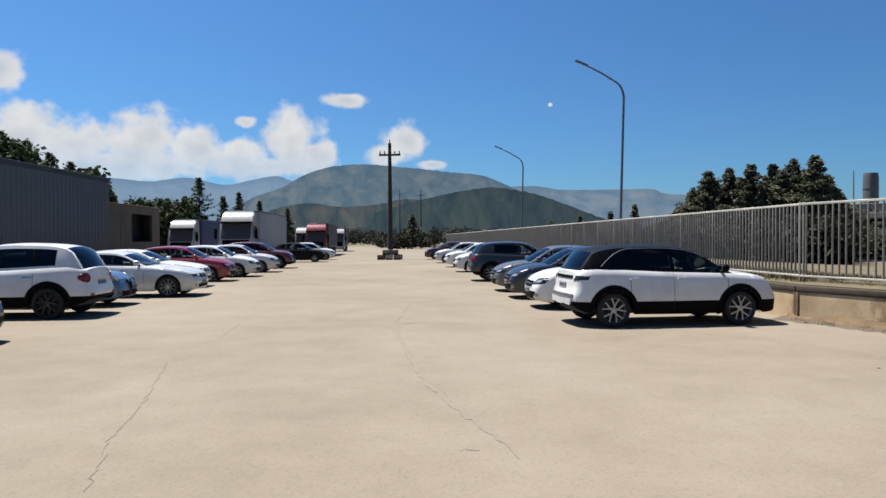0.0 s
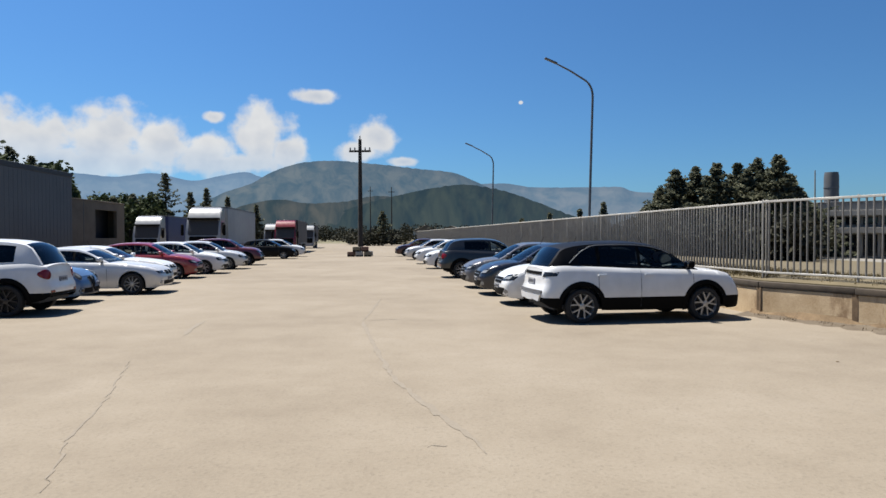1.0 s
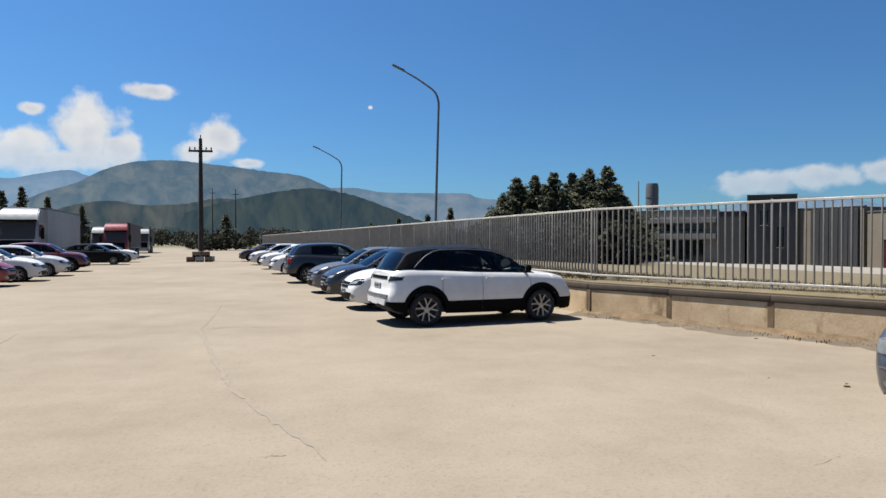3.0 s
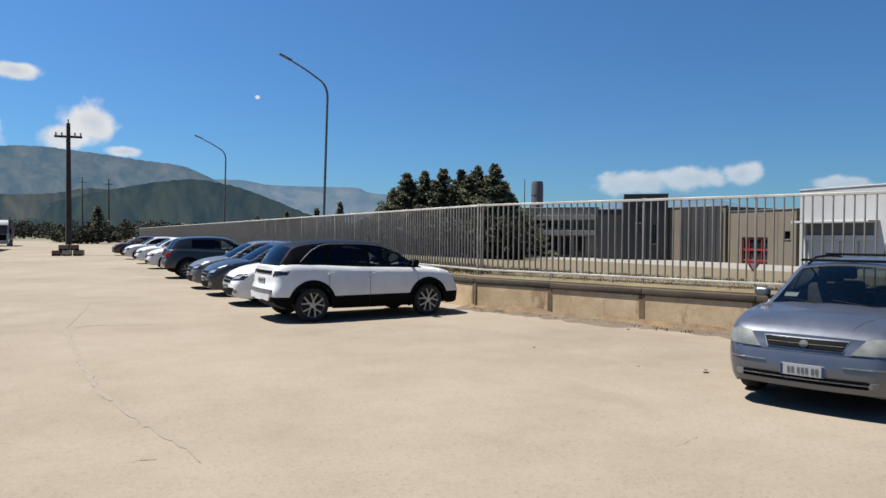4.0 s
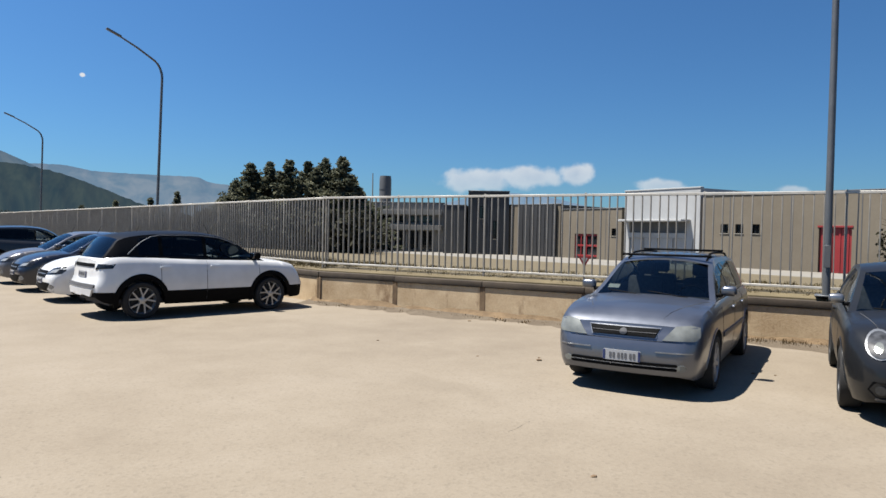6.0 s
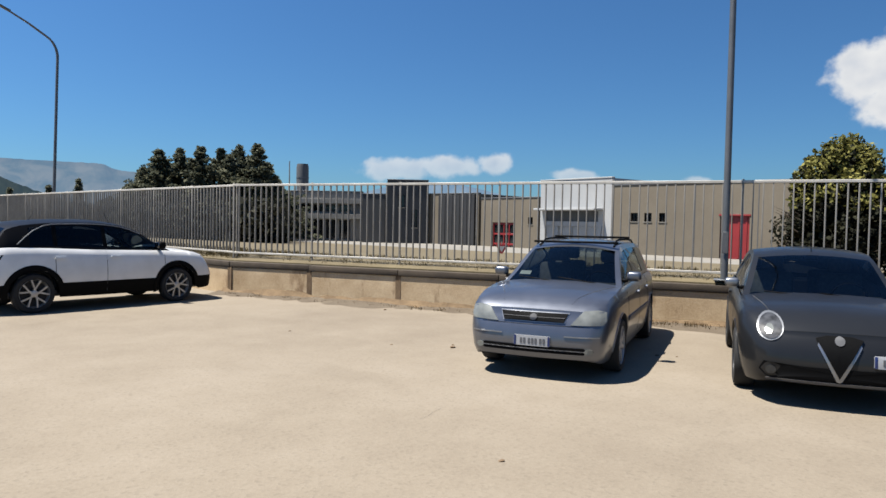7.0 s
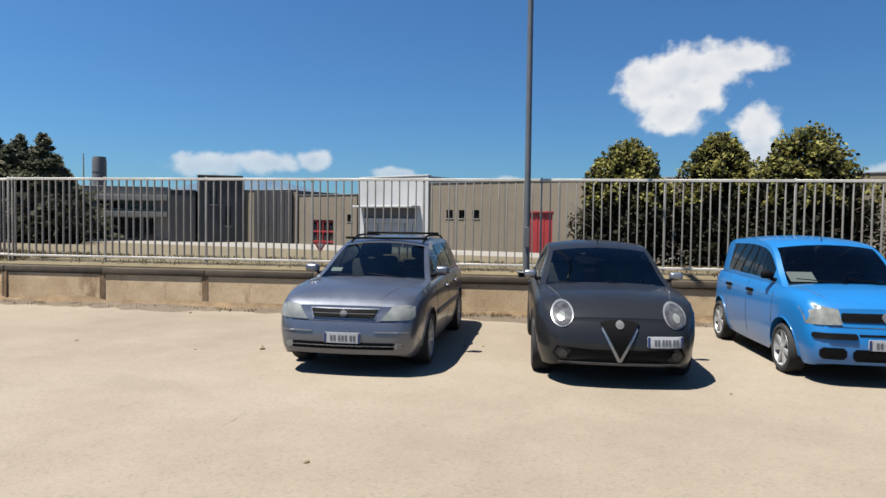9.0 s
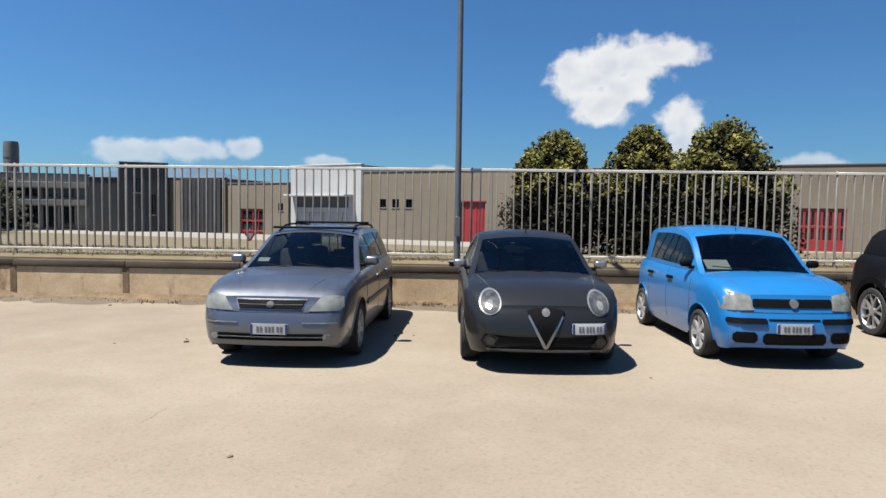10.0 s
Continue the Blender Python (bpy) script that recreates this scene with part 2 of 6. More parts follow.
TAN_WALL = weathered("tan_precast_wall", (0.104, 0.0849, 0.0592), (0.145, 0.122, 0.0892), 0.85, scale=0.25, fine=6)
WHITE_WALL = weathered("white_cladding", (0.245, 0.251, 0.251), (0.323, 0.323, 0.318), 0.6, scale=0.3, fine=6)
DARK_WALL = weathered("dark_grey_cladding", (0.0147, 0.0152, 0.016), (0.0267, 0.0267, 0.028), 0.6, scale=0.4, fine=6)
GREY_WALL = weathered("grey_metal_cladding", (0.053, 0.0546, 0.0575), (0.0753, 0.0775, 0.0814), 0.55, scale=0.3, fine=6)
BROWN_WALL = weathered("brown_shed_wall", (0.0776, 0.0606, 0.0412), (0.141, 0.112, 0.0776), 0.8, scale=0.4, fine=8)
RED_PAINT = weathered("red_painted_metal", (0.155, 0.00873, 0.0097), (0.218, 0.0155, 0.0165), 0.5, scale=0.8, fine=10, relief=0.05)
SKY_GLASS = plain("dark_window_glass", (0.0121, 0.0145, 0.017), 0.08)
RUBBER = plain("tyre_rubber", (0.0097, 0.0097, 0.0097), 0.85, scale=30)
PLASTIC = plain("black_plastic", (0.0034, 0.0034, 0.00364), 0.6, scale=20, spec=0.06)
GREY_PLASTIC = plain("grey_plastic", (0.0776, 0.0776, 0.08), 0.5, scale=20)
ALLOY = plain("silver_alloy", (0.369, 0.372, 0.376), 0.34, 0.75, scale=10)
STEEL_CAP = plain("silver_wheel_cover", (0.28, 0.285, 0.29), 0.4, 0.3, scale=10)
DARK_ALLOY = plain("dark_alloy", (0.0485, 0.0485, 0.0509), 0.35, 0.7)
CHROME = plain("chrome", (0.466, 0.466, 0.466), 0.12, 1.0, vary=0.05)
LENS = plain("headlamp_lens", (0.333, 0.339, 0.333), 0.12, 0.3, scale=12, vary=0.45)
LENS_YELLOW = plain("aged_headlamp_lens", (0.17, 0.177, 0.164), 0.2, 0.2, scale=9, vary=0.35)
LENS_SMOKE = plain("smoked_headlamp_lens", (0.063, 0.0655, 0.0727), 0.35, 0.0, scale=14, vary=0.7, spec=0.08)
LENS_WARM = plain("ivory_headlamp_lens", (0.214, 0.214, 0.188), 0.14, 0.25, scale=12, vary=0.5)
LENS_DARK = plain("dark_headlamp_lens", (0.034, 0.0364, 0.0388), 0.1, 0.3, scale=18, vary=0.6)
RED_LENS = plain("red_tail_lens", (0.155, 0.00582, 0.0097), 0.15, scale=12)
PLATE = plain("white_plate", (0.242, 0.247, 0.257), 0.4, vary=0.06)
PLATE_BLUE = plain("blue_plate_band", (0.0097, 0.0194, 0.0825), 0.4)
PLATE_INK = plain("grey_plate_marks", (0.0727, 0.0752, 0.0825), 0.5)
CABIN = plain("dark_cabin_trim", (0.0378, 0.0378, 0.0404), 0.8, scale=15)
SEAT = plain("grey_seat_cloth", (0.097, 0.097, 0.102), 0.9, scale=25, vary=0.4)
PAPER = plain("white_paper", (0.388, 0.388, 0.378), 0.7, vary=0.08)
CAR_GLASS = tinted_glass("car_glass")
PRIVACY_GLASS = tinted_glass("dark_car_glass", (0.06, 0.065, 0.07))
PINE = leaf_material("pine_needles", (0.0332, 0.0398, 0.0265), (0.16, 0.16, 0.105), 0.35)
# shrub leaves in two tones: shade put into one, sunlight into the other
SHRUB_SHADED = leaf_material("shaded_evergreen_leaves", (0.00388, 0.00466, 0.00233), (0.0233, 0.0233, 0.0109), 0.10)
SHRUB_LIT = leaf_material("sunlit_yellow_green_leaves", (0.063, 0.0655, 0.017), (0.252, 0.228, 0.0655), 0.3)
WOODS = leaf_material("woodland_leaves", (0.0177, 0.0303, 0.0126), (0.0567, 0.0706, 0.0303), 0.15)
HEDGE = leaf_material("dark_hedge_leaves", (0.0121, 0.0136, 0.00873), (0.0412, 0.0388, 0.0252), 0.15)
TUFT = leaf_material("dry_grass_blades", (0.0454, 0.034, 0.0128), (0.119, 0.0917, 0.0416), 0.3)
WEED = leaf_material("rusty_weeds", (0.034, 0.0243, 0.0097), (0.121, 0.0776, 0.034), 0.3)


# ---- building helpers ----
def mesh_of(name, bm, mat, smooth=True, sharp=38):
    me = bpy.data.meshes.new(name)
    bm.to_mesh(me)
    bm.free()
    me.materials.append(mat)
    if smooth:
        me.polygons.foreach_set("use_smooth", [True] * len(me.polygons))
        me.set_sharp_from_angle(angle=radians(sharp))
    return me


def part(name, bm, mat, parent, label="", smooth=True, m=None):
    ob = new(name, mesh_of(name, bm, mat, smooth))
    ob.parent = parent
    if m is not None:
        ob.matrix_local = m
    return tagged(ob, label) if label else ob


def thing(name, label, category, m=None, group="", kind=""):
    ob = new(name)
    ob.empty_display_size = 0.2
    if m is not None:
        ob.matrix_world = m
    return tagged(ob, label, category, group, kind)


def box(bm, x0, x1, y0, y1, z0, z1, m=None):
    vs = [bm.verts.new((x, y, z)) for x in (x0, x1) for y in (y0, y1) for z in (z0, z1)]
    for f in ((0, 1, 3, 2), (4, 6, 7, 5), (0, 4, 5, 1), (2, 3, 7, 6), (0, 2, 6, 4), (1, 5, 7, 3)):
        bm.faces.new([vs[i] for i in f])
    if m is not None:
        for v in vs:
            v.co = m @ v.co
    return vs


def bevelled(x0, x1, y0, y1, z0, z1, r=0.01, seg=1):
    bm = bmesh.new()
    box(bm, x0, x1, y0, y1, z0, z1)
    bmesh.ops.bevel(bm, geom=bm.edges[:], offset=r, segments=seg, affect="EDGES", profile=0.5)
    return bm


def tube(bm, path, radii, sides=10, cap=True):
    """A round bar along a path of points."""
    rings, pts = [], [Vector(p) for p in path]
    for i, p in enumerate(pts):
        d = (pts[min(i + 1, len(pts) - 1)] - pts[max(i - 1, 0)]).normalized()
        a = d.orthogonal() if abs(d.z) < 0.9 else Vector((1, 0, 0))
        a = (a - d * a.dot(d)).normalized()
        b = d.cross(a)
        r = radii[i] if isinstance(radii, (list, tuple)) else radii
        rings.append([bm.verts.new(p + r * (math.cos(2 * math.pi * k / sides) * a + math.sin(2 * math.pi * k / sides) * b)) for k in range(sides)])
    for r0, r1 in zip(rings, rings[1:]):
        for k in range(sides):
            bm.faces.new((r0[k], r0[(k + 1) % sides], r1[(k + 1) % sides], r1[k]))
    if cap:
        bm.faces.new(rings[0][::-1])
        bm.faces.new(rings[-1])


def lathe(bm, profile, sides=24, m=None):
    """Turns (radius, y) pairs round the y axis."""
    rings = []
    for r, y in profile:
        rings.append([bm.verts.new((r * math.cos(2 * math.pi * k / sides), y, r * math.sin(2 * math.pi * k / sides))) for k in range(sides)])
    for r0, r1 in zip(rings, rings[1:]):
        for k in range(sides):
            bm.faces.new((r0[k], r0[(k + 1) % sides], r1[(k + 1) % sides], r1[k]))
    bm.faces.new(rings[0][::-1])
    bm.faces.new(rings[-1])


def smooth_curve(points):
    """A monotone cubic through (x, value) pairs."""
    xs, ys = np.array([p[0] for p in points], float), np.array([p[1] for p in points], float)
    h, d = np.diff(xs), np.diff(ys) / np.diff(xs)
    m = np.zeros(len(xs))
    m[0], m[-1] = d[0], d[-1]
    for i in range(1, len(xs) - 1):
        if d[i - 1] * d[i] > 0:
            a, b = 2 * h[i] + h[i - 1], h[i] + 2 * h[i - 1]
            m[i] = (a + b) / (a / d[i - 1] + b / d[i])

    def value(x):
        x = min(max(x, xs[0]), xs[-1])
        i = min(int(np.searchsorted(xs, x, "right")) - 1, len(h) - 1)
        t = (x - xs[i]) / h[i]
        return float((1 + 2 * t) * (1 - t) ** 2 * ys[i] + t * (1 - t) ** 2 * h[i] * m[i] + t * t * (3 - 2 * t) * ys[i + 1] + t * t * (t - 1) * h[i] * m[i + 1])

    return value


def grid_faces(bm, rows, keep=lambda i, j: True):
    """Quads between rows of places; keep picks cells. Doubles are welded."""
    made = {}

    def vert(co):
        key = (round(co[0], 4), round(co[1], 4), round(co[2], 4))
        if key not in made:
            made[key] = bm.verts.new(co)
        return made[key]

    for i in range(len(rows) - 1):
        for j in range(len(rows[0]) - 1):
            if keep(i, j):
                vs = []
                for co in (rows[i][j], rows[i + 1][j], rows[i + 1][j + 1], rows[i][j + 1]):
                    v = vert(co)
                    if v not in vs:
                        vs.append(v)
                if len(vs) > 2:
                    try:
                        bm.faces.new(vs)
                    except ValueError:
                        pass


# ---- the plan: retaining wall, fence and car rows ----
CORNER = Vector((6.66, 14.74, 0))
U_R, N_R = Vector((0.46, -0.888, 0)), Vector((0.888, 0.46, 0))          # along the near wall, and outwards through it
U_L, N_L = Vector((-0.155, 0.988, 0)), Vector((0.988, 0.155, 0))       # the same for the long wall beside the row
WALL_TOP, FENCE_LOW, FENCE_HIGH, FENCE_BACK = 0.76, 0.88, 2.45, 0.35
YARD_Z = -0.7


def frame_at(p, along):
    """A pose at p whose x runs along a direction on the ground."""
    return Matrix.Translation(p) @ Matrix.Rotation(math.atan2(along.y, along.x), 4, "Z")


def build_ground():
    """One sheet: the paved lot, the terrace behind the wall, the factory yard and the fields."""
    line = [Vector((-4500 * 0.155 + 6.66, 4460, 0))]
    line += [CORNER + U_L * s for s in (900, 300, 150, 100, 70, 40, 20, 10, 5)] + [CORNER] + [CORNER + U_R * s for s in (5, 10, 16, 24, 32)]
    line += [line[-1] + Vector((2, -30, 0)), line[-1] + Vector((5, -300, 0)), line[-1] + Vector((5, -4000, 0))]
    out = [(-4500, 0), (-900, 0), (-200, 0), (-60, 0), (-40, 0), (-20, 0), (-8, 0), (-3, 0), (0.12, 0), (0.13, 0.74), (0.35, 0.79), (1.2, 0.80), (4, 0.74), (9, 0.5), (18, 0.05), (32, -0.45), (42, YARD_Z), (90, YARD_Z), (300, YARD_Z), (900, YARD_Z), (4500, YARD_Z)]
    rows = [[p + Vector((0.988, 0.155, 0)) * o + Vector((0, 0, z)) for o, z in out] for p in line]
    bm = bmesh.new()
    vs = [[bm.verts.new(c) for c in r] for r in rows]
    for i in range(len(rows) - 1):
        for j in range(len(out) - 1):
            f = bm.faces.new((vs[i][j], vs[i + 1][j], vs[i + 1][j + 1], vs[i][j + 1]))
            far = i < 3 or i > len(rows) - 3
            o = out[j][0]
            f.material_index = 1 if 0.1 < o < 31.9 and not far else 2 if 31.9 < o < 100 and not far else 0 if -100 < o < 0.1 and not far else 3
    bmesh.ops.recalc_face_normals(bm, faces=bm.faces[:])
    ob = new("ground", mesh_of("ground", bm, ASPHALT, False))
    for m in (DRY_GRASS, YARD, FIELD):
        ob.data.materials.append(m)
    tagged(ob, "pale worn asphalt car park with dusty patches", "ground", kind="structure")


build_ground()


def build_wall():
    """Retaining wall of concrete panels between stained joints, with a coping coloured dark as its shadow."""
    for name, u, n, length, first in (("wall_near", U_R, N_R, 27.3, 0), ("wall_row", U_L, N_L, 96.6, 0)):
        w = thing(name, "low beige concrete retaining wall with rusty stains and a shadow-dark coping", "wall", frame_at(CORNER, u), kind="structure")
        side = 1 if name == "wall_near" else -1      # local y that points outwards through the wall
        step = 2.1
        count = int(length / step)
        core = bevelled(0, count * step, -0.06, 0.06, -0.3, 0.593, 0.004)
        for v in core.verts:
            v.co.y += side * 0.09
        part("core", core, CONCRETE, w)
        panel = mesh_of("panel", bevelled(0.035, step - 0.035, -0.05, 0.05, -0.3, 0.591, 0.012), CONCRETE)
        joint = mesh_of("joint", bevelled(-0.06, 0.06, -0.012, 0.012, -0.3, 0.592, 0.004), RUSTSTAIN)
        cope = mesh_of("coping", bevelled(0.004, step - 0.004, -0.12, 0.12, 0.0, 0.118, 0.012, 2), COPING)
        for i in range(count):
            for nm, me, x, y, z in (("panel", panel, i * step, side * 0.05, 0), ("joint", joint, i * step, side * 0.004, 0), ("coping", cope, i * step, side * 0.09, 0.595)):
                if nm == "coping":
                    y += random.uniform(-0.012, 0.012)
                    z += random.uniform(-0.006, 0.006)
                o = new(nm, me)
                o.parent = w
                o.location = (x, y, z)


def build_fence():
    """Galvanised bar fence on the terrace edge: posts, two rails and upright bars."""
    bar_h = FENCE_HIGH - FENCE_LOW - 0.06
    bar = mesh_of("bar", bevelled(-0.0095, 0.0095, -0.022, 0.022, 0, bar_h, 0.003), GALV)
    post = mesh_of("post", bevelled(-0.019, 0.019, -0.019, 0.019, -0.16, FENCE_HIGH - FENCE_LOW + 0.02, 0.006), GALV)
    foot = mesh_of("base_plate", bevelled(-0.05, 0.05, -0.05, 0.05, -0.16, -0.145, 0.004), GALV)
    rails = {}
    for seg, u, n, step, s0, count, near in (("near", U_R, N_R, 2.12, -0.20, 13, 10), ("row", U_L, N_L, 2.05, 0.30, 44, 7)):
        per = 14
        for i in range(count):
            base = CORNER + n * FENCE_BACK + u * (s0 + i * step) + Vector((0, 0, FENCE_LOW))
            p = thing("fence_panel", "galvanised steel fence panel of upright bars on the wall", "fence", frame_at(base, u), "fence panels")
            if seg not in rails:
                rails[seg] = (mesh_of("top_rail", bevelled(0, step, -0.027, 0.027, bar_h + 0.012, bar_h + 0.06, 0.006), RAIL_LIT), mesh_of("bottom_rail", bevelled(0, step, -0.027, 0.027, 0, 0.04, 0.005), RAIL_LIT))
            for nm, me in (("top_rail", rails[seg][0]), ("bottom_rail", rails[seg][1]), ("post", post), ("base_plate", foot)):
                o = new(nm, me)
                o.parent = p
            if i < near:
                for k in range(1, per):
                    o = new("bar", bar)
                    o.parent = p
                    o.location = (k * step / per, random.uniform(-0.003, 0.003), 0.028)
                    o.rotation_euler = (0, random.gauss(0, 0.004), 0)
            else:
                bm = bmesh.new()
                for k in range(1, per):
                    box(bm, k * step / per - 0.0095, k * step / per + 0.0095, -0.022, 0.022, 0.028, 0.028 + bar_h)
                tagged(part("infill", bm, GALV, p, smooth=False), kind="stuff")


def dirt_strip():
    """Brown soil washed down along the foot of the near wall, with an uneven edge."""
    bm = bmesh.new()
    rows = []
    for i in range(265):
        s = -0.3 + i * 0.1
        w = 0.25 + 0.9 * abs(noise.noise(Vector((s * 0.45, 3.1, 0)))) + 0.5 * abs(noise.noise(Vector((s * 1.9, 7.7, 0)))) + 0.05 * noise.noise(Vector((s * 7.0, 1.1, 0)))
        a = CORNER + U_R * s
        rows.append([a - N_R * (w * f) + Vector((0, 0, 0.05 * (1 - f) ** 2 + 0.014 * (1 - f) - 0.003)) for f in (0, 0.2, 0.45, 0.75, 1)])
    grid_faces(bm, rows)
    bmesh.ops.recalc_face_normals(bm, faces=bm.faces[:])
    tagged(new("soil_strip", mesh_of("soil_strip", bm, SOIL)), "brown soil washed along the foot of the wall", "soil", kind="structure")
    # a low rusty bank of earth right against the panels
    bm, rows = bmesh.new(), []
    for i in range(241):
        s = -0.2 + i * 0.11
        w = 0.10 + 0.22 * abs(noise.noise(Vector((s * 0.8, 1.7, 2)))) + 0.05 * noise.noise(Vector((s * 4.1, 5.0, 2)))
        h = 0.07 + 0.16 * abs(noise.noise(Vector((s * 0.6, 9.3, 4)))) + 0.04 * noise.noise(Vector((s * 3.3, 2.0, 4)))
        a = CORNER + U_R * s
        rows.append([a - N_R * (w * f) + Vector((0, 0, h * (1 - f) ** 1.6 + 0.010)) for f in (-0.1, 0.15, 0.4, 0.7, 1)])
    grid_faces(bm, rows)
    bmesh.ops.recalc_face_normals(bm, faces=bm.faces[:])
    tagged(new("soil_bank", mesh_of("soil_bank", bm, RUST_SOIL)), "rusty brown earth heaped against the wall foot", "soil", kind="structure")


SOIL = weathered("brown_soil", (0.0561, 0.0393, 0.0238), (0.101, 0.0799, 0.0547), 0.95, scale=2.0, fine=40, relief=0.6)
RUST_SOIL = weathered("rusty_earth", (0.063, 0.0388, 0.0184), (0.165, 0.112, 0.0606), 0.95, scale=4.0, fine=45, relief=0.7)
build_wall()
build_fence()
dirt_strip()


# ---- lamps and the pole ----
def street_lamp(p, h, toward, ground, lean=0.0):
    """Grey steel column whose top bends into one long arm."""
    o = thing("street_lamp", "tall grey steel street lamp with a curved arm", "street lamp", frame_at(Vector((p[0], p[1], ground)), toward) @ pose(0, 0, 0, 0, -lean, 0), "street lamps")
    H = h - ground
    path, rad = [(0, 0, 0), (0, 0, 1.2), (0, 0, H - 1.75)], [0.058, 0.055, 0.047]
    for a in range(1, 9):
        q = radians(a * 8.5)
        path.append((0.55 * (1 - math.cos(q)), 0, H - 1.75 + 0.72 * math.sin(q)))
        rad.append(0.048 - a * 0.0012)
    x, _, z = path[-1]
    path += [(x + 0.6, 0, z + 0.33), (x + 1.25, 0, z + 0.62)]
    rad += [0.036, 0.03]
    bm = bmesh.new()
    tube(bm, path, rad, 12)
    part("column", bm, LAMP_STEEL, o)
    bm = bevelled(-0.05, 0.5, -0.07, 0.07, -0.045, 0.03, 0.025, 2)
    part("lamp_head", bm, LAMP_STEEL, o, "flat grey luminaire", m=Matrix.Translation((x + 1.2, 0, z + 0.62)) @ Matrix.Rotation(-0.35, 4, "Y"))
    part("base_plate", bevelled(-0.16, 0.16, -0.16, 0.16, 0, 0.02, 0.004), LAMP_STEEL, o)
    part("service_door", bevelled(0.07, 0.088, -0.045, 0.045, 0.45, 0.8, 0.004), GREY_PLASTIC, o)


def utility_pole(p, h):
    o = thing("utility_pole", "dark utility pole with a short crossarm", "pole", Matrix.Translation(p))
    bm = bmesh.new()
    tube(bm, [(0, 0, -0.5), (0, 0, h * 0.5), (0, 0, h)], [0.24, 0.19, 0.14], 10)
    part("pole", bm, TIMBER, o)
    part("crossarm", bevelled(-0.95, 0.95, -0.07, 0.07, h - 1.12, h - 0.95, 0.01), TIMBER, o)
    for x in (-0.85, -0.45, 0.45, 0.85):
        bm = bmesh.new()
        tube(bm, [(x, 0, h - 0.95), (x, 0, h - 0.86), (x, 0, h - 0.82), (x, 0, h - 0.72)], [0.03, 0.07, 0.05, 0.06], 8)
        part("insulator", bm, GREY_PLASTIC, o)
    bm = bmesh.new()
    tube(bm, [(0, 0, h), (0, 0, h + 0.3)], [0.04, 0.05], 8)
    part("top_insulator", bm, GREY_PLASTIC, o)


street_lamp((11.445, 5.775), 8.7, -N_R, 0.79)
street_lamp((5.35, 27.7), 9.0, -N_L, 0.79, 1.6)
street_lamp((2.25, 47.9), 8.4, -N_L, 0.79, 1.2)
utility_pole((-8.75, 59.5, 0), 10.15)


def barrier_block(p, turn, size, tone):
    """Painted concrete block with chamfered top and two slots."""
    o = thing("barrier_block", "weathered red and white painted concrete block at the pole's foot", "barrier", pose(*p, 0, 0, turn), "blocks round the pole")
    L, W, H = size
    bm = bevelled(-L / 2, L / 2, -W / 2, W / 2, 0, H, 0.05, 2)
    part("block", bm, tone, o)
    for x in (-L / 4, L / 4):
        part("foot_slot", bevelled(x - 0.12, x + 0.12, -W / 2 - 0.01, W / 2 + 0.01, 0.004, 0.12, 0.01), PLASTIC, o)


BLOCK_TONES = [plain("faded_red_paint", (0.126, 0.0727, 0.0534), 0.8), plain("white_block_paint", (0.291, 0.281, 0.252), 0.8), plain("faded_yellow_paint", (0.165, 0.141, 0.0921), 0.8)]
for i, (dx, dy, dz) in enumerate([(-0.75, -0.9, 0), (-0.05, -1.0, 0), (0.65, -0.9, 0), (-0.6, 0.9, 0), (0.5, 0.95, 0), (-0.3, -0.92, 0.42), (0.42, -0.9, 0.42)]):
    barrier_block((-8.45 + dx, 58.2 + dy, dz), random.uniform(-9, 9), (0.60, 0.5, 0.42), BLOCK_TONES[i % 3])


# ---- cars ----
from mathutils.bvhtree import BVHTree

DULL_CHROME = plain("dull_chrome", (0.275, 0.282, 0.295), 0.3, 0.8, vary=0.3)
SILVER_TRIM = plain("satin_silver_trim", (0.241, 0.246, 0.251), 0.35, 0.6, vary=0.1)

PROF = smooth_curve([(0.15, 0.90), (0.28, 0.955), (0.42, 0.985), (0.58, 1.0), (0.74, 0.995), (0.9, 0.975), (1.05, 0.95), (1.25, 0.92)])
LEVELS = (0.0, 0.29, 0.41, 0.5, 0.58, 0.66, 0.74, 0.82, 0.9, 0.98, 1.06, 9.0)


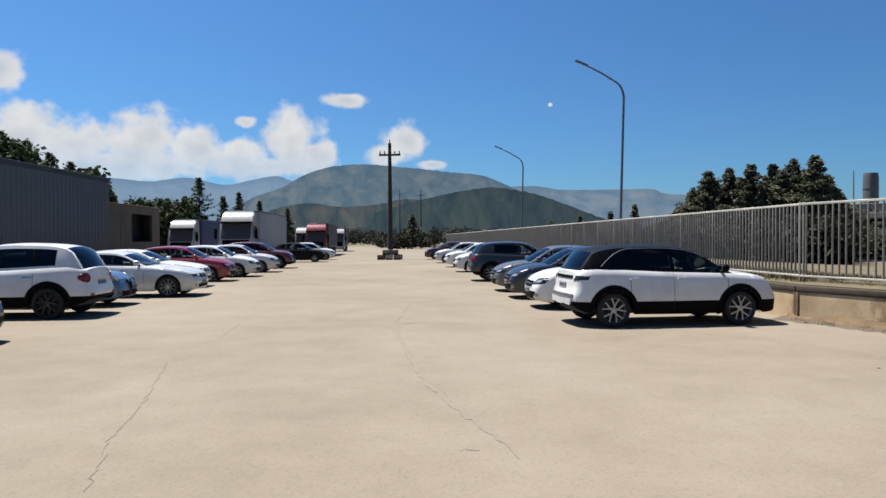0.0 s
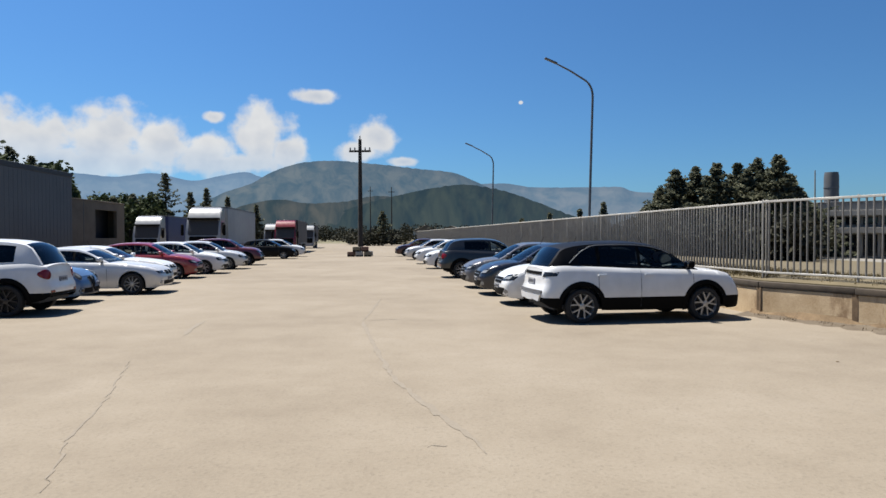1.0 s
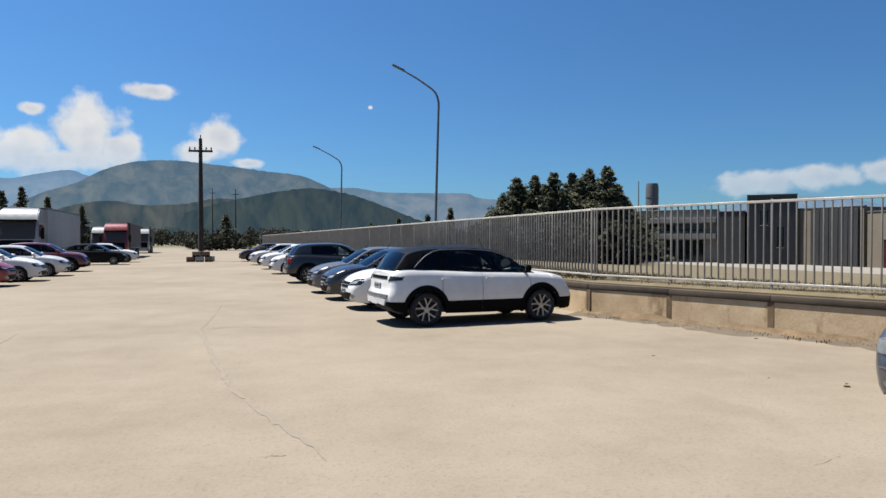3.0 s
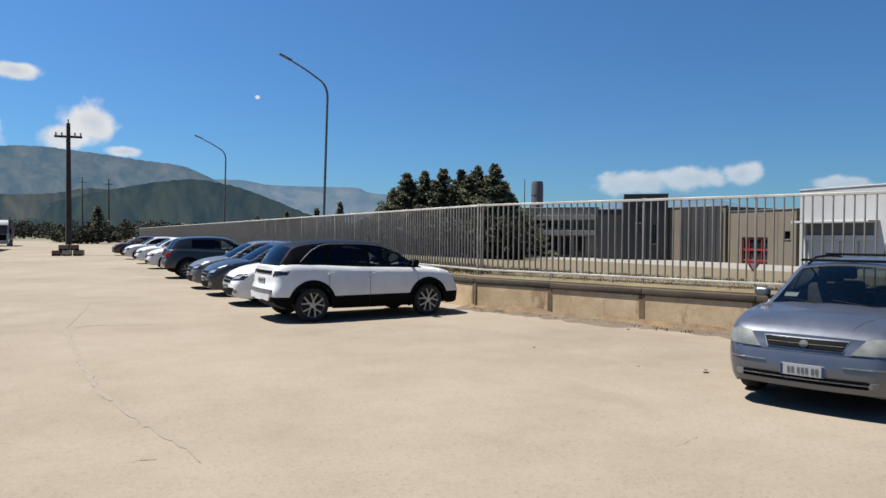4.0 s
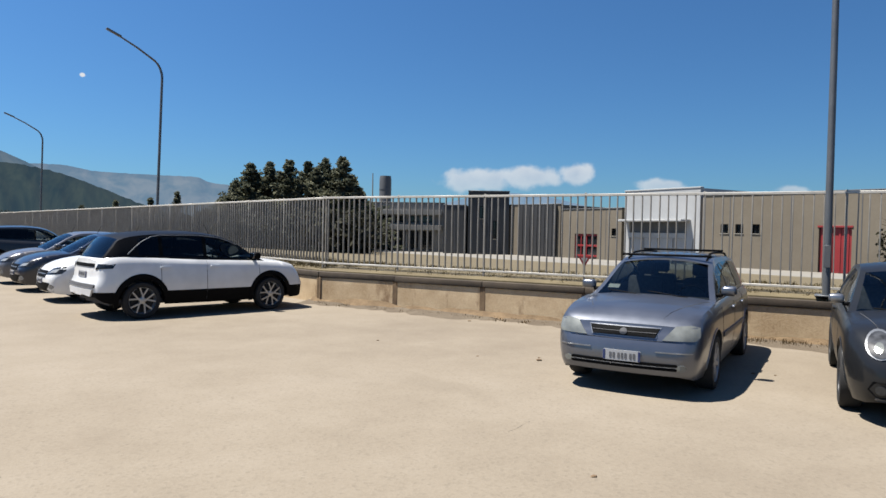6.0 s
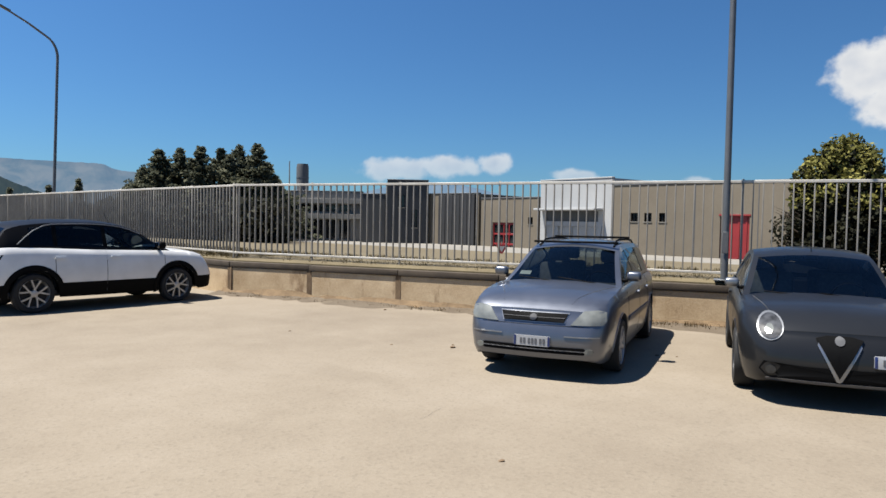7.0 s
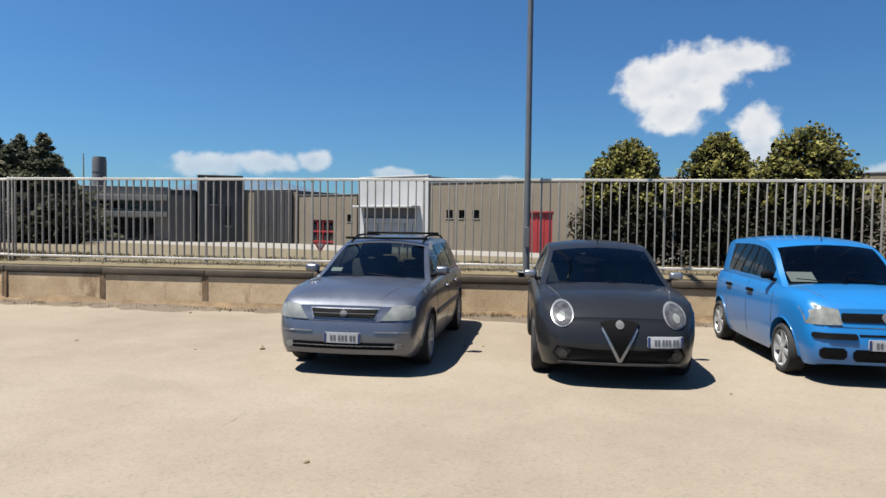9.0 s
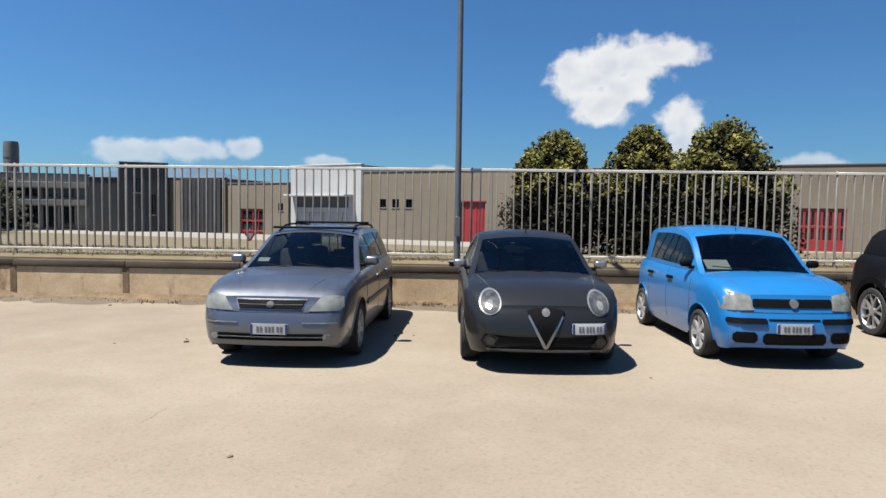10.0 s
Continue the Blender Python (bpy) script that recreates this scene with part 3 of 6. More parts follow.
class Shell:
    """A car's body surface from its side lines. x runs from the nose backwards, y is across, z up."""

    def __init__(self, c):
        self.c = c
        self.L, self.half = c["L"], c["W"] / 2
        self.belt, self.roof = smooth_curve(c["belt"]), smooth_curve(c["roof"])
        self.x0, self.x1 = c["roof"][0][0], c["roof"][-1][0]
        L = self.L
        nose = c.get("plan", 0.70)
        self.plan = smooth_curve([(0, nose), (0.05, nose + 0.10), (0.14, nose + 0.18), (0.34, 0.955), (0.8, 0.99), (L * 0.5, 1), (L - 0.75, 0.99), (L - 0.34, 0.955), (L - 0.12, 0.88), (L - 0.04, 0.82), (L, 0.76)])
        self.low = smooth_curve([(0, 0.235), (0.12, 0.20), (0.4, 0.19), (L / 2, 0.19), (L - 0.5, 0.22), (L - 0.12, 0.27), (L, 0.36)])
        self.nose, self.tail = smooth_curve(c["nose"]), smooth_curve(c["tail"])

    def bottom(self, x):
        z, R = self.low(x) + self.c.get("lift", 0.0), self.c["r"] + 0.065
        for xc in (self.c["xf"], self.c["xr"]):
            if abs(x - xc) < R:
                z = max(z, self.c["r"] + math.sqrt(R * R - (x - xc) ** 2))
        return z

    def side(self, x, z):
        """Half the width at x and z."""
        zt = self.belt(x)
        y = self.half * self.plan(x) * PROF(z)
        f = max(0.0, (z - zt + 0.10) / 0.10)
        return y * (1 - 0.055 * f * f)

    def shift(self, x, z):
        return x + self.nose(z) * max(0.0, 1 - x / 0.55) ** 1.5 - self.tail(z) * max(0.0, 1 - (self.L - x) / 0.45) ** 1.5

    def stations(self):
        L, R = self.L, self.c["r"] + 0.065
        xs = [0, 0.02, 0.05, 0.09, 0.14, 0.2, 0.28, L, L - 0.02, L - 0.05, L - 0.1, L - 0.16, L - 0.24]
        xs += list(np.linspace(0.36, L - 0.32, 22))
        for xc in (self.c["xf"], self.c["xr"]):
            xs += [xc + R * math.cos(radians(a)) for a in range(0, 181, 12)]
        return sorted(set(round(x, 4) for x in xs))

    def rows(self):
        out, cut = [], []
        for x in self.stations():
            zb, zt = self.bottom(x), self.belt(x)
            zs = [min(max(z, zb), zt) for z in LEVELS]
            edge = [(self.shift(x, z), self.side(x, z), z) for z in zs]
            ys, crown = edge[-1][1], self.c.get("crown", 0.05) * min(1.0, 0.25 + x / 0.3)
            bulge = 0.05 * max(0.0, 1 - (self.L - x) / 0.35) - 0.05 * max(0.0, 1 - x / 0.35)
            deck = [(self.shift(x, zt) + bulge * (1 - v * v), ys * v, zt + crown * (1 - v ** 2.4)) for v in (0.85, 0.6, 0.3, 0)]
            half = edge + deck
            out.append(half + [(a, -b, d) for a, b, d in half[-2::-1]])
        return out

    def body(self, low_part):
        """The painted shell, or with low_part the dark cladding under it."""
        rows = self.rows()
        n, k, xs = len(rows[0]), len(LEVELS), self.stations()
        split = self.c.get("clad_rows", 2) if self.c.get("clad") else 0
        deck0, deck1 = self.x0 + 0.14, self.x1 - 0.06

        def keep(i, j):
            jj = min(j, n - 2 - j)
            if jj >= k - 1:
                return not low_part and not (deck0 < xs[i] and xs[i + 1] < deck1)
            return (jj < split) == low_part

        bm = bmesh.new()
        grid_faces(bm, rows, keep)
        for end, sgn in ((rows[0], -1), (rows[-1], 1)):
            cols = (1, 0.85, 0.6, 0.3, 0, -0.3, -0.6, -0.85, -1)
            cap = [[(x + sgn * 0.05 * (1 - c * c), y * c, z) for c in cols] for x, y, z in end[:k]]
            grid_faces(bm, cap, lambda i, j: (i < split) == low_part)
            if not low_part:
                top = [cap[-1], end[k - 1:k + 8]]
                grid_faces(bm, top)
        bmesh.ops.remove_doubles(bm, verts=bm.verts[:], dist=0.002)
        bmesh.ops.recalc_face_normals(bm, faces=bm.faces[:])
        return bm

    SIDE_V, ROOF_Q = (0, 0.1, 0.3, 0.5, 0.7, 0.87, 1), (0.09, 0.3, 0.6, 1)

    def cabin_point(self, x, v, q, s):
        zb, zr = self.belt(x), self.roof(x)
        h = max(zr - zb, 0.0)
        yb = self.side(x, zb) * 0.985
        crown = min(0.055, h * 0.35)
        ye = yb * (1 - self.c.get("lean", 0.19) * h / 0.5)
        if v < 1:
            y, z = yb + (ye - yb) * v ** 1.25, zb + (h - crown) * v
        else:
            y, z = ye * (1 - q), zr - crown * (1 - q) ** 2
        front = max(0.0, 1 - (x - self.x0) / (self.c["xa"] + 0.5 - self.x0))
        rear = max(0.0, 1 - (self.x1 - x) / (self.x1 - self.c["xc"] + 0.4))
        bow = (y / max(yb, 0.1)) ** 2
        return (x + self.c.get("bow", 0.17) * bow * front - 0.10 * bow * rear, s * y, z)

    def cabin(self):
        """Meshes of the roof with pillars, and of each pane."""
        c = self.c
        cuts = [self.x0, self.x1, c["xa"], c["xc"]] + [x for w in c["windows"] for x in w]
        xs = sorted(set(round(x, 4) for x in cuts + list(np.linspace(self.x0, self.x1, 26))))
        xs = [x for i, x in enumerate(xs) if i == 0 or x in cuts or x - xs[i - 1] > 0.03]
        vq = [(v, 0) for v in self.SIDE_V] + [(1, q) for q in self.ROOF_Q]
        sec = [(1, v, q) for v, q in vq] + [(-1, v, q) for v, q in vq[-2::-1]]
        rows = [[self.cabin_point(x, v, q, s) for s, v, q in sec] for x in xs]
        n, ns = len(sec), len(self.SIDE_V)

        def kind(i, j):
            jj, xm = min(j, n - 2 - j), (xs[i] + xs[i + 1]) / 2
            s = 0 if j < n / 2 - 0.5 else 1
            if jj >= ns:                       # past the roof edge strip
                if xm < c["xa"] and xm > self.x0 + 0.02:
                    return "windshield"
                if xm > c["xc"] and xm < self.x1 - 0.05:
                    return "rear_window"
            elif 1 <= jj <= 4:
                for w, (a, b) in enumerate(c["windows"]):
                    if a < xm < b:
                        return ("side_window", s, w)
                if c["windows"][0][0] < xm < c["windows"][-1][1]:
                    return ("pillar_trim", s, 9)
            return "roof"

        kinds = {}
        for i in range(len(xs) - 1):
            for j in range(n - 1):
                kinds[i, j] = kind(i, j)
        out = []
        for what in dict.fromkeys(kinds.values()):
            bm = bmesh.new()
            grid_faces(bm, rows, lambda i, j: kinds[i, j] == what)
            bmesh.ops.recalc_face_normals(bm, faces=bm.faces[:])
            out.append((what if isinstance(what, str) else what[0], what[2] if not isinstance(what, str) else 0, bm))
        return out


def islands(bm):
    """The loose pieces of a bmesh, each as a bmesh of its own."""
    left, out = set(bm.faces), []
    while left:
        todo, group = [min(left, key=lambda f: f.index)], set()
        while todo:
            f = todo.pop()
            if f in left:
                left.discard(f)
                group.add(f)
                todo += [g for e in f.edges for g in e.link_faces if g in left]
        piece, seen = bmesh.new(), {}
        for f in sorted(group, key=lambda f: f.index):
            for v in f.verts:
                if v not in seen:
                    seen[v] = piece.verts.new(v.co)
            piece.faces.new([seen[v] for v in f.verts])
        out.append(piece)
    bm.free()
    return out


def lay(bvh, outline, way, side=1, proud=0.006, deep=0.03, rings=(1, 0.7, 0.35)):
    """A patch with the given outline laid on a surface: way f front, r rear, s side. Outline pairs are (y, z) or (x, z)."""
    pts = []
    for (a, b), (c, d) in zip(outline, outline[1:] + outline[:1]):
        k = max(1, int(math.hypot(c - a, d - b) / 0.06))
        pts += [(a + (c - a) * i / k, b + (d - b) * i / k) for i in range(k)]
    ca, cb = sum(p[0] for p in pts) / len(pts), sum(p[1] for p in pts) / len(pts)
    out = Vector({"f": (-1, 0, 0), "r": (1, 0, 0), "s": (0, side, 0), "t": (0, 0, 1)}[way])

    def put(a, b, lift):
        start = Vector((a, side * 3, b)) if way == "s" else Vector((a, b, 3)) if way == "t" else Vector((-3 if way == "f" else 9, a, b))
        hit = bvh.ray_cast(start, -out)[0]
        if hit is None:
            hit = bvh.find_nearest(Vector((a, side * 0.8, b)) if way == "s" else Vector((a, b, 0.9)) if way == "t" else Vector((0.1 if way == "f" else 4.0, a, b)))[0]
        return hit + out * lift

    bm = bmesh.new()
    loops = [[bm.verts.new(put(a, b, -deep)) for a, b in pts]]
    for s in rings:
        loops.append([bm.verts.new(put(ca + (a - ca) * s, cb + (b - cb) * s, proud)) for a, b in pts])
    for l0, l1 in zip(loops, loops[1:]):
        for i in range(len(pts)):
            bm.faces.new((l0[i], l0[(i + 1) % len(pts)], l1[(i + 1) % len(pts)], l1[i]))
    mid = bm.verts.new(put(ca, cb, proud))
    for i in range(len(pts)):
        bm.faces.new((loops[-1][i], loops[-1][(i + 1) % len(pts)], mid))
    bmesh.ops.recalc_face_normals(bm, faces=bm.faces[:])
    return bm


def rect(a0, a1, b0, b1, cut=0.015):
    return [(a0 + cut, b0), (a1 - cut, b0), (a1, b0 + cut), (a1, b1 - cut), (a1 - cut, b1), (a0 + cut, b1), (a0, b1 - cut), (a0, b0 + cut)]


def flip(outline):
    return [(-a, b) for a, b in outline]


def oval(a, b, ra, rb, n=14, tilt=0.0):
    return [(a + ra * math.cos(q) * math.cos(tilt) - rb * math.sin(q) * math.sin(tilt), b + ra * math.cos(q) * math.sin(tilt) + rb * math.sin(q) * math.cos(tilt)) for q in (2 * math.pi * i / n for i in range(n))]


WHEELS = {}


def wheel_meshes(r, style):
    """Tyre, rim and hub meshes; the wheel stands in the xz plane with its face towards +y."""
    if (r, style) in WHEELS:
        return WHEELS[r, style]
    w = 0.105
    bm = bmesh.new()
    lathe(bm, [(r * 0.68, -w * 0.9), (r * 0.82, -w), (r * 0.95, -w * 0.92), (r, -w * 0.6), (r, w * 0.6), (r * 0.95, w * 0.92), (r * 0.84, w), (r * 0.735, w * 0.88), (r * 0.715, w * 0.3)], 30)
    tyre = mesh_of("tyre", bm, RUBBER)
    bm = bmesh.new()
    lathe(bm, [(r * 0.67, w * 0.2), (r * 0.74, w * 0.82), (r * 0.72, w * 0.90), (r * 0.68, w * 0.62), (r * 0.65, w * 0.25)], 30)
    n = {"alloy5": 5, "alloy10": 10, "cover": 7, "dark": 5}[style]
    for i in range(n):
        a = 2 * math.pi * i / n + 0.2
        m = Matrix.Rotation(a, 4, "Y")
        wide = 0.03 if n == 5 else 0.026
        if style == "cover":
            wide = 0.052
        for split in ((-0.04, 0.04) if n == 5 else (0,)):
            vs = box(bm, r * 0.1, r * 0.70, w * 0.4, w * 0.78, split - wide / 2.2, split + wide / 2.2)
            for v in vs:
                if v.co.x > r * 0.3:
                    v.co.y += w * 0.06
                    v.co.z += split * 0.9
                v.co = m @ v.co
    bmesh.ops.recalc_face_normals(bm, faces=bm.faces[:])
    rim = mesh_of("rim", bm, {"cover": STEEL_CAP, "dark": DARK_ALLOY}.get(style, ALLOY))
    bm = bmesh.new()
    lathe(bm, [(r * 0.2, w * 0.3), (r * 0.17, w * 0.8), (r * 0.06, w * 0.86)], 16)
    hub = mesh_of("hub", bm, {"cover": STEEL_CAP, "dark": DARK_ALLOY}.get(style, ALLOY))
    bm = bmesh.new()
    lathe(bm, [(r * 0.655, w * 0.02), (r * 0.655, w * 0.1)], 20)
    disc = mesh_of("brake_disc", bm, CABIN)
    WHEELS[r, style] = (tyre, rim, hub, disc)
    return WHEELS[r, style]


def add_wheel(car, x, y, r, style, steer=0.0):
    tyre, rim, hub, disc = wheel_meshes(r, style)
    wheel = new("wheel", tyre)
    wheel.parent = car
    wheel.matrix_local = pose(x, y, r, 0, 0, (0 if y > 0 else 180) + steer)
    for nm, me in (("rim", rim), ("hub", hub), ("brake_disc", disc)):
        o = new(nm, me)
        o.parent = wheel


def number_plate(car, bvh, way, y, z, w=0.40, h=0.11):
    p = part("number_plate", lay(bvh, rect(y - w / 2, y + w / 2, z - h / 2, z + h / 2, 0.01), way, proud=0.014), PLATE, car, "white number plate with blue ends")
    for a, b in ((y - w / 2 + 0.003, y - w / 2 + 0.026), (y + w / 2 - 0.026, y + w / 2 - 0.003)):
        part("blue_band", lay(bvh, rect(a, b, z - h / 2 + 0.004, z + h / 2 - 0.004, 0.004), way, proud=0.018), PLATE_BLUE, p)
    k0 = (w - 0.11) / 7.9
    x = y - w / 2 + 0.055
    for k in range(7):
        part("mark", lay(bvh, rect(x, x + k0 * 0.66, z - 0.028, z + 0.028, 0.003), way, proud=0.018, rings=(1,)), PLATE_INK, p)
        x += k0 * (1.4 if k in (1, 4) else 1.0)


def mirror(car, shell, x, z, mat, size=1.0):
    for s in (1, -1):
        y = shell.side(x, shell.belt(x)) * 0.97
        bm = bevelled(-0.06 * size, 0.09 * size, 0.0, 0.21 * size, -0.065 * size, 0.075 * size, 0.05 * size, 4)
        m = part("door_mirror", bm, mat, car, "rounded door mirror", m=Matrix.Translation((x, s * (y + 0.03), z)) @ Matrix.Diagonal((1, s, 1, 1)))
        part("mirror_glass", bevelled(0.085 * size, 0.095 * size, 0.03, 0.18 * size, -0.045 * size, 0.055 * size, 0.003), CHROME, m)
        part("mirror_arm", bevelled(-0.03, 0.04, -0.07, 0.02, -0.07, -0.03, 0.01), PLASTIC, m)


def interior(car, shell, c):
    """Floor tray, dashboard, steering wheel and seats seen through the panes."""
    L, x0, x1, half = shell.L, shell.x0, shell.x1, shell.half * 0.86
    bm = bmesh.new()
    box(bm, x0 + 0.25, x1 - 0.12, -half, half, 0.30, 0.36)
    part("cabin_floor", bm, CABIN, car)
    zb = shell.belt(x0 + 0.4)
    part("dashboard", bevelled(x0 + 0.16, x0 + 0.75, -half * 0.97, half * 0.97, zb - 0.35, zb - 0.015, 0.06, 2), CABIN, car)
    part("rear_bulkhead", bevelled(x1 - 0.32, x1 - 0.16, -half * 0.95, half * 0.95, 0.36, shell.belt(x1 - 0.3) - 0.03, 0.02), CABIN, car)
    for x, pair in ((x0 + 1.15, True), (x0 + 2.0, True)):
        for y in (-0.37, 0.37):
            s = part("seat", bevelled(-0.05, 0.5, -0.25, 0.25, 0.36, 0.62, 0.06, 2), SEAT, car, m=Matrix.Translation((x - 0.3, y, 0)))
            part("seat_back", bevelled(-0.07, 0.07, -0.24, 0.24, 0, 0.58, 0.055, 2), SEAT, s, m=Matrix.Translation((0.48, 0, 0.56)) @ Matrix.Rotation(0.22, 4, "Y"))
            part("headrest", bevelled(-0.05, 0.05, -0.13, 0.13, 0, 0.17, 0.04, 2), SEAT, s, m=Matrix.Translation((0.62, 0, 1.15)))
    bm = bmesh.new()
    ring = [(0, 0.18 * math.cos(a), 0.18 * math.sin(a)) for a in (2 * math.pi * i / 20 for i in range(21))]
    tube(bm, ring, 0.016, 6, False)
    box(bm, -0.01, 0.01, -0.17, 0.17, -0.02, 0.02)
    part("steering_wheel", bm, PLASTIC, car, m=Matrix.Translation((x0 + 0.82, -0.37, zb - 0.04)) @ Matrix.Rotation(-0.4, 4, "Y"))


def build_car(c, name, label, paint, front, heading, detail=True, group="", roof_mat=None, wheel="alloy5", glass=None):
    """A parked car. front: the ground under the middle of its nose; heading: the direction it faces, degrees clockwise from +y."""
    a = radians(heading)
    back = Vector((-math.sin(a), -math.cos(a), 0))
    car = thing(name, label, "car", frame_at(Vector((*front, 0)), back), group)
    sh = Shell(c)
    bm = sh.body(False)
    bvh = BVHTree.FromBMesh(bm)
    whole = bm.copy()
    part("body", bm, paint, car)
    if c.get("clad"):
        low = sh.body(True)
        me = bpy.data.meshes.new("tmp")
        low.faces.index_update()
        low.to_mesh(me)
        whole.from_mesh(me)
        bvh = BVHTree.FromBMesh(whole)
        bpy.data.meshes.remove(me)
        for piece in islands(low):
            part("lower_cladding", piece, PLASTIC, car, "black plastic lower cladding")
    whole.free()
    # underside
    bm = bmesh.new()
    box(bm, 0.25, sh.L - 0.25, -sh.half * 0.72, sh.half * 0.72, 0.2 + c.get("lift", 0), 0.30 + c.get("lift", 0))
    box(bm, c["xf"] - c["r"] - 0.08, c["xf"] + c["r"] + 0.08, -sh.half * 0.62, sh.half * 0.62, 0.3, c["r"] * 2 + 0.1)
    box(bm, c["xr"] - c["r"] - 0.08, c["xr"] + c["r"] + 0.08, -sh.half * 0.62, sh.half * 0.62, 0.3, c["r"] * 2 + 0.1)
    part("underbody", bm, CABIN, car, smooth=False)
    pane = glass or CAR_GLASS
    for what, w, bm in sh.cabin():
        part(what, bm, PLASTIC if what == "pillar_trim" else (roof_mat or paint) if what == "roof" else PRIVACY_GLASS if (what == "rear_window" or w > 0) and c.get("privacy") else pane, car)
    for x in (c["xf"], c["xr"]):
        y = sh.half * 0.995 - 0.105
        for s in (1, -1):
            add_wheel(car, x, s * y, c["r"], wheel)
            R = c["r"] + 0.065
            arc = [(x + R * math.cos(q), c["r"] + R * math.sin(q)) for q in (radians(d) for d in range(-14, 195, 11))]
            wide = 0.085 if c.get("clad") else 0.014
            bm = bmesh.new()
            rows = []
            for ax, az in arc:
                nx, nz = (ax - x) / R, (az - c["r"]) / R
                rows.append([(ax + nx * k * wide, s * (sh.side(ax + nx * k * wide, max(az + nz * k * wide, 0.2)) + d), az + nz * k * wide) for k, d in ((0, -0.10), (0, 0.008), (1, 0.008), (1.05, -0.01))])
            grid_faces(bm, rows)
            part("arch_trim", bm, PLASTIC if c.get("clad") else paint, car)
    # bonnet gaps and the seams and handles of the doors
    for s in (1, -1):
        xe, y0, y1 = sh.x0 + 0.02, s * sh.half * c.get("hood0", 0.62), s * sh.half * c.get("hood1", 0.78)
        part("bonnet_gap", lay(bvh, [(0.16, y0 - 0.004), (xe, y1 - 0.004), (xe, y1 + 0.004), (0.16, y0 + 0.004)], "t", proud=0.002, deep=0.006, rings=(1, 0.5)), CABIN, car)
    for s in (1, -1):
        for x in c["seams"]:
            z0 = sh.bottom(x) + 0.07
            part("door_seam", lay(bvh, [(x - 0.005, z0), (x + 0.005, z0), (x + 0.005, sh.belt(x) - 0.012), (x - 0.005, sh.belt(x) - 0.012)], "s", s, proud=0.002, deep=0.004, rings=(1, 0.5)), CABIN, car)
        if detail:
            for x in c["handles"]:
                z = c.get("handle_z", 0.9)
                part("door_handle", lay(bvh, rect(x, x + 0.19, z - 0.018, z + 0.018, 0.01), "s", s, proud=0.03), c.get("handle_mat") or paint, car)
            xs0, xs1 = c["xf"] + c["r"] + 0.12, c["xr"] - c["r"] - 0.1
            if c.get("rub"):
                part("rub_strip", lay(bvh, rect(xs0, xs1, 0.53, 0.585, 0.015), "s", s, proud=0.014), c["rub"], car)
    for way, items in (("f", c["front_items"]), ("r", c["rear_items"])):
        for nm, outline, mat, proud, both, lab in items:
            for o in ((outline, flip(outline)) if both else (outline,)):
                part(nm, lay(bvh, o, way, proud=proud), mat, car, lab)
    if detail:
        number_plate(car, bvh, "f", *c["plate_f"])
    number_plate(car, bvh, "r", *c["plate_r"])
    mirror(car, sh, c["xm"], sh.belt(c["xm"]) + 0.10, c.get("mirror_mat") or paint, c.get("mirror_size", 1.0))
    interior(car, sh, c)
    if c.get("arc"):
        for s in (1, -1):
            line = [(1.5 + 0.2 * i, 0.955) for i in range(9)] + [(3.25, 0.9), (3.42, 0.72), (3.58, 0.45), (3.72, 0.15)]
            pts = [Vector(sh.cabin_point(x, v, 0, s)) + Vector((0, s * 0.006, 0)) for x, v in line]
            bm = bmesh.new()
            tube(bm, pts, 0.009, 6)
            part("window_trim", bm, SILVER_TRIM, car, "silver trim line over the side windows")
    if c.get("rails"):
        for s in (1, -1):
            xs = np.linspace(c["xa"] + 0.15, c["xc"] - 0.05, 8)
            pts = [(x, s * (abs(sh.cabin_point(x, 1, 0.09, 1)[1]) - 0.02), sh.cabin_point(x, 1, 0.09, 1)[2] + (0.045 if 0 < i < 7 else 0.0)) for i, x in enumerate(xs)]
            bm = bmesh.new()
            tube(bm, pts, 0.014, 8)
            part("roof_rail", bm, PLASTIC, car)
        for x in c.get("bars", ()):
            y, z = sh.cabin_point(x, 1, 0.09, 1)[1:]
            part("roof_bar", bevelled(x - 0.025, x + 0.025, -y - 0.04, y + 0.04, z + 0.055, z + 0.085, 0.008), PLASTIC, car)
    if detail:
        for y0, y1 in ((0.05, 0.62), (-0.5, 0.02)):
            p = [Vector(sh.cabin_point(sh.x0 + 0.05 + 0.02 * i, 1, 1 - abs(y0 + (y1 - y0) * i / 4) / sh.half, 1 if y0 + (y1 - y0) * i / 4 > 0 else -1)) + Vector((-0.02, 0, 0.015)) for i in range(5)]
            bm = bmesh.new()
            tube(bm, p, 0.006, 6)
            part("wiper", bm, PLASTIC, car)
        bm = bmesh.new()
        xa = c["xa"] + 0.12 if not c.get("aerial_back") else c["xc"] - 0.15
        top = sh.roof(xa)
        tube(bm, [(xa, 0, top - 0.01), (xa + 0.12, 0, top + 0.22)], [0.006, 0.003], 6)
        part("aerial", bm, PLASTIC, car)
    return car


SKID = plain("satin_silver_skid", (0.485, 0.485, 0.485), 0.45, 0.1, vary=0.1)
NOSE = [(0.2, 0.07), (0.32, 0.0), (0.52, 0.0), (0.62, 0.035), (0.74, 0.10), (0.9, 0.2)]
TAIL = [(0.25, 0.06), (0.4, 0.0), (0.62, 0.0), (0.72, 0.05), (0.95, 0.07), (1.15, 0.12)]

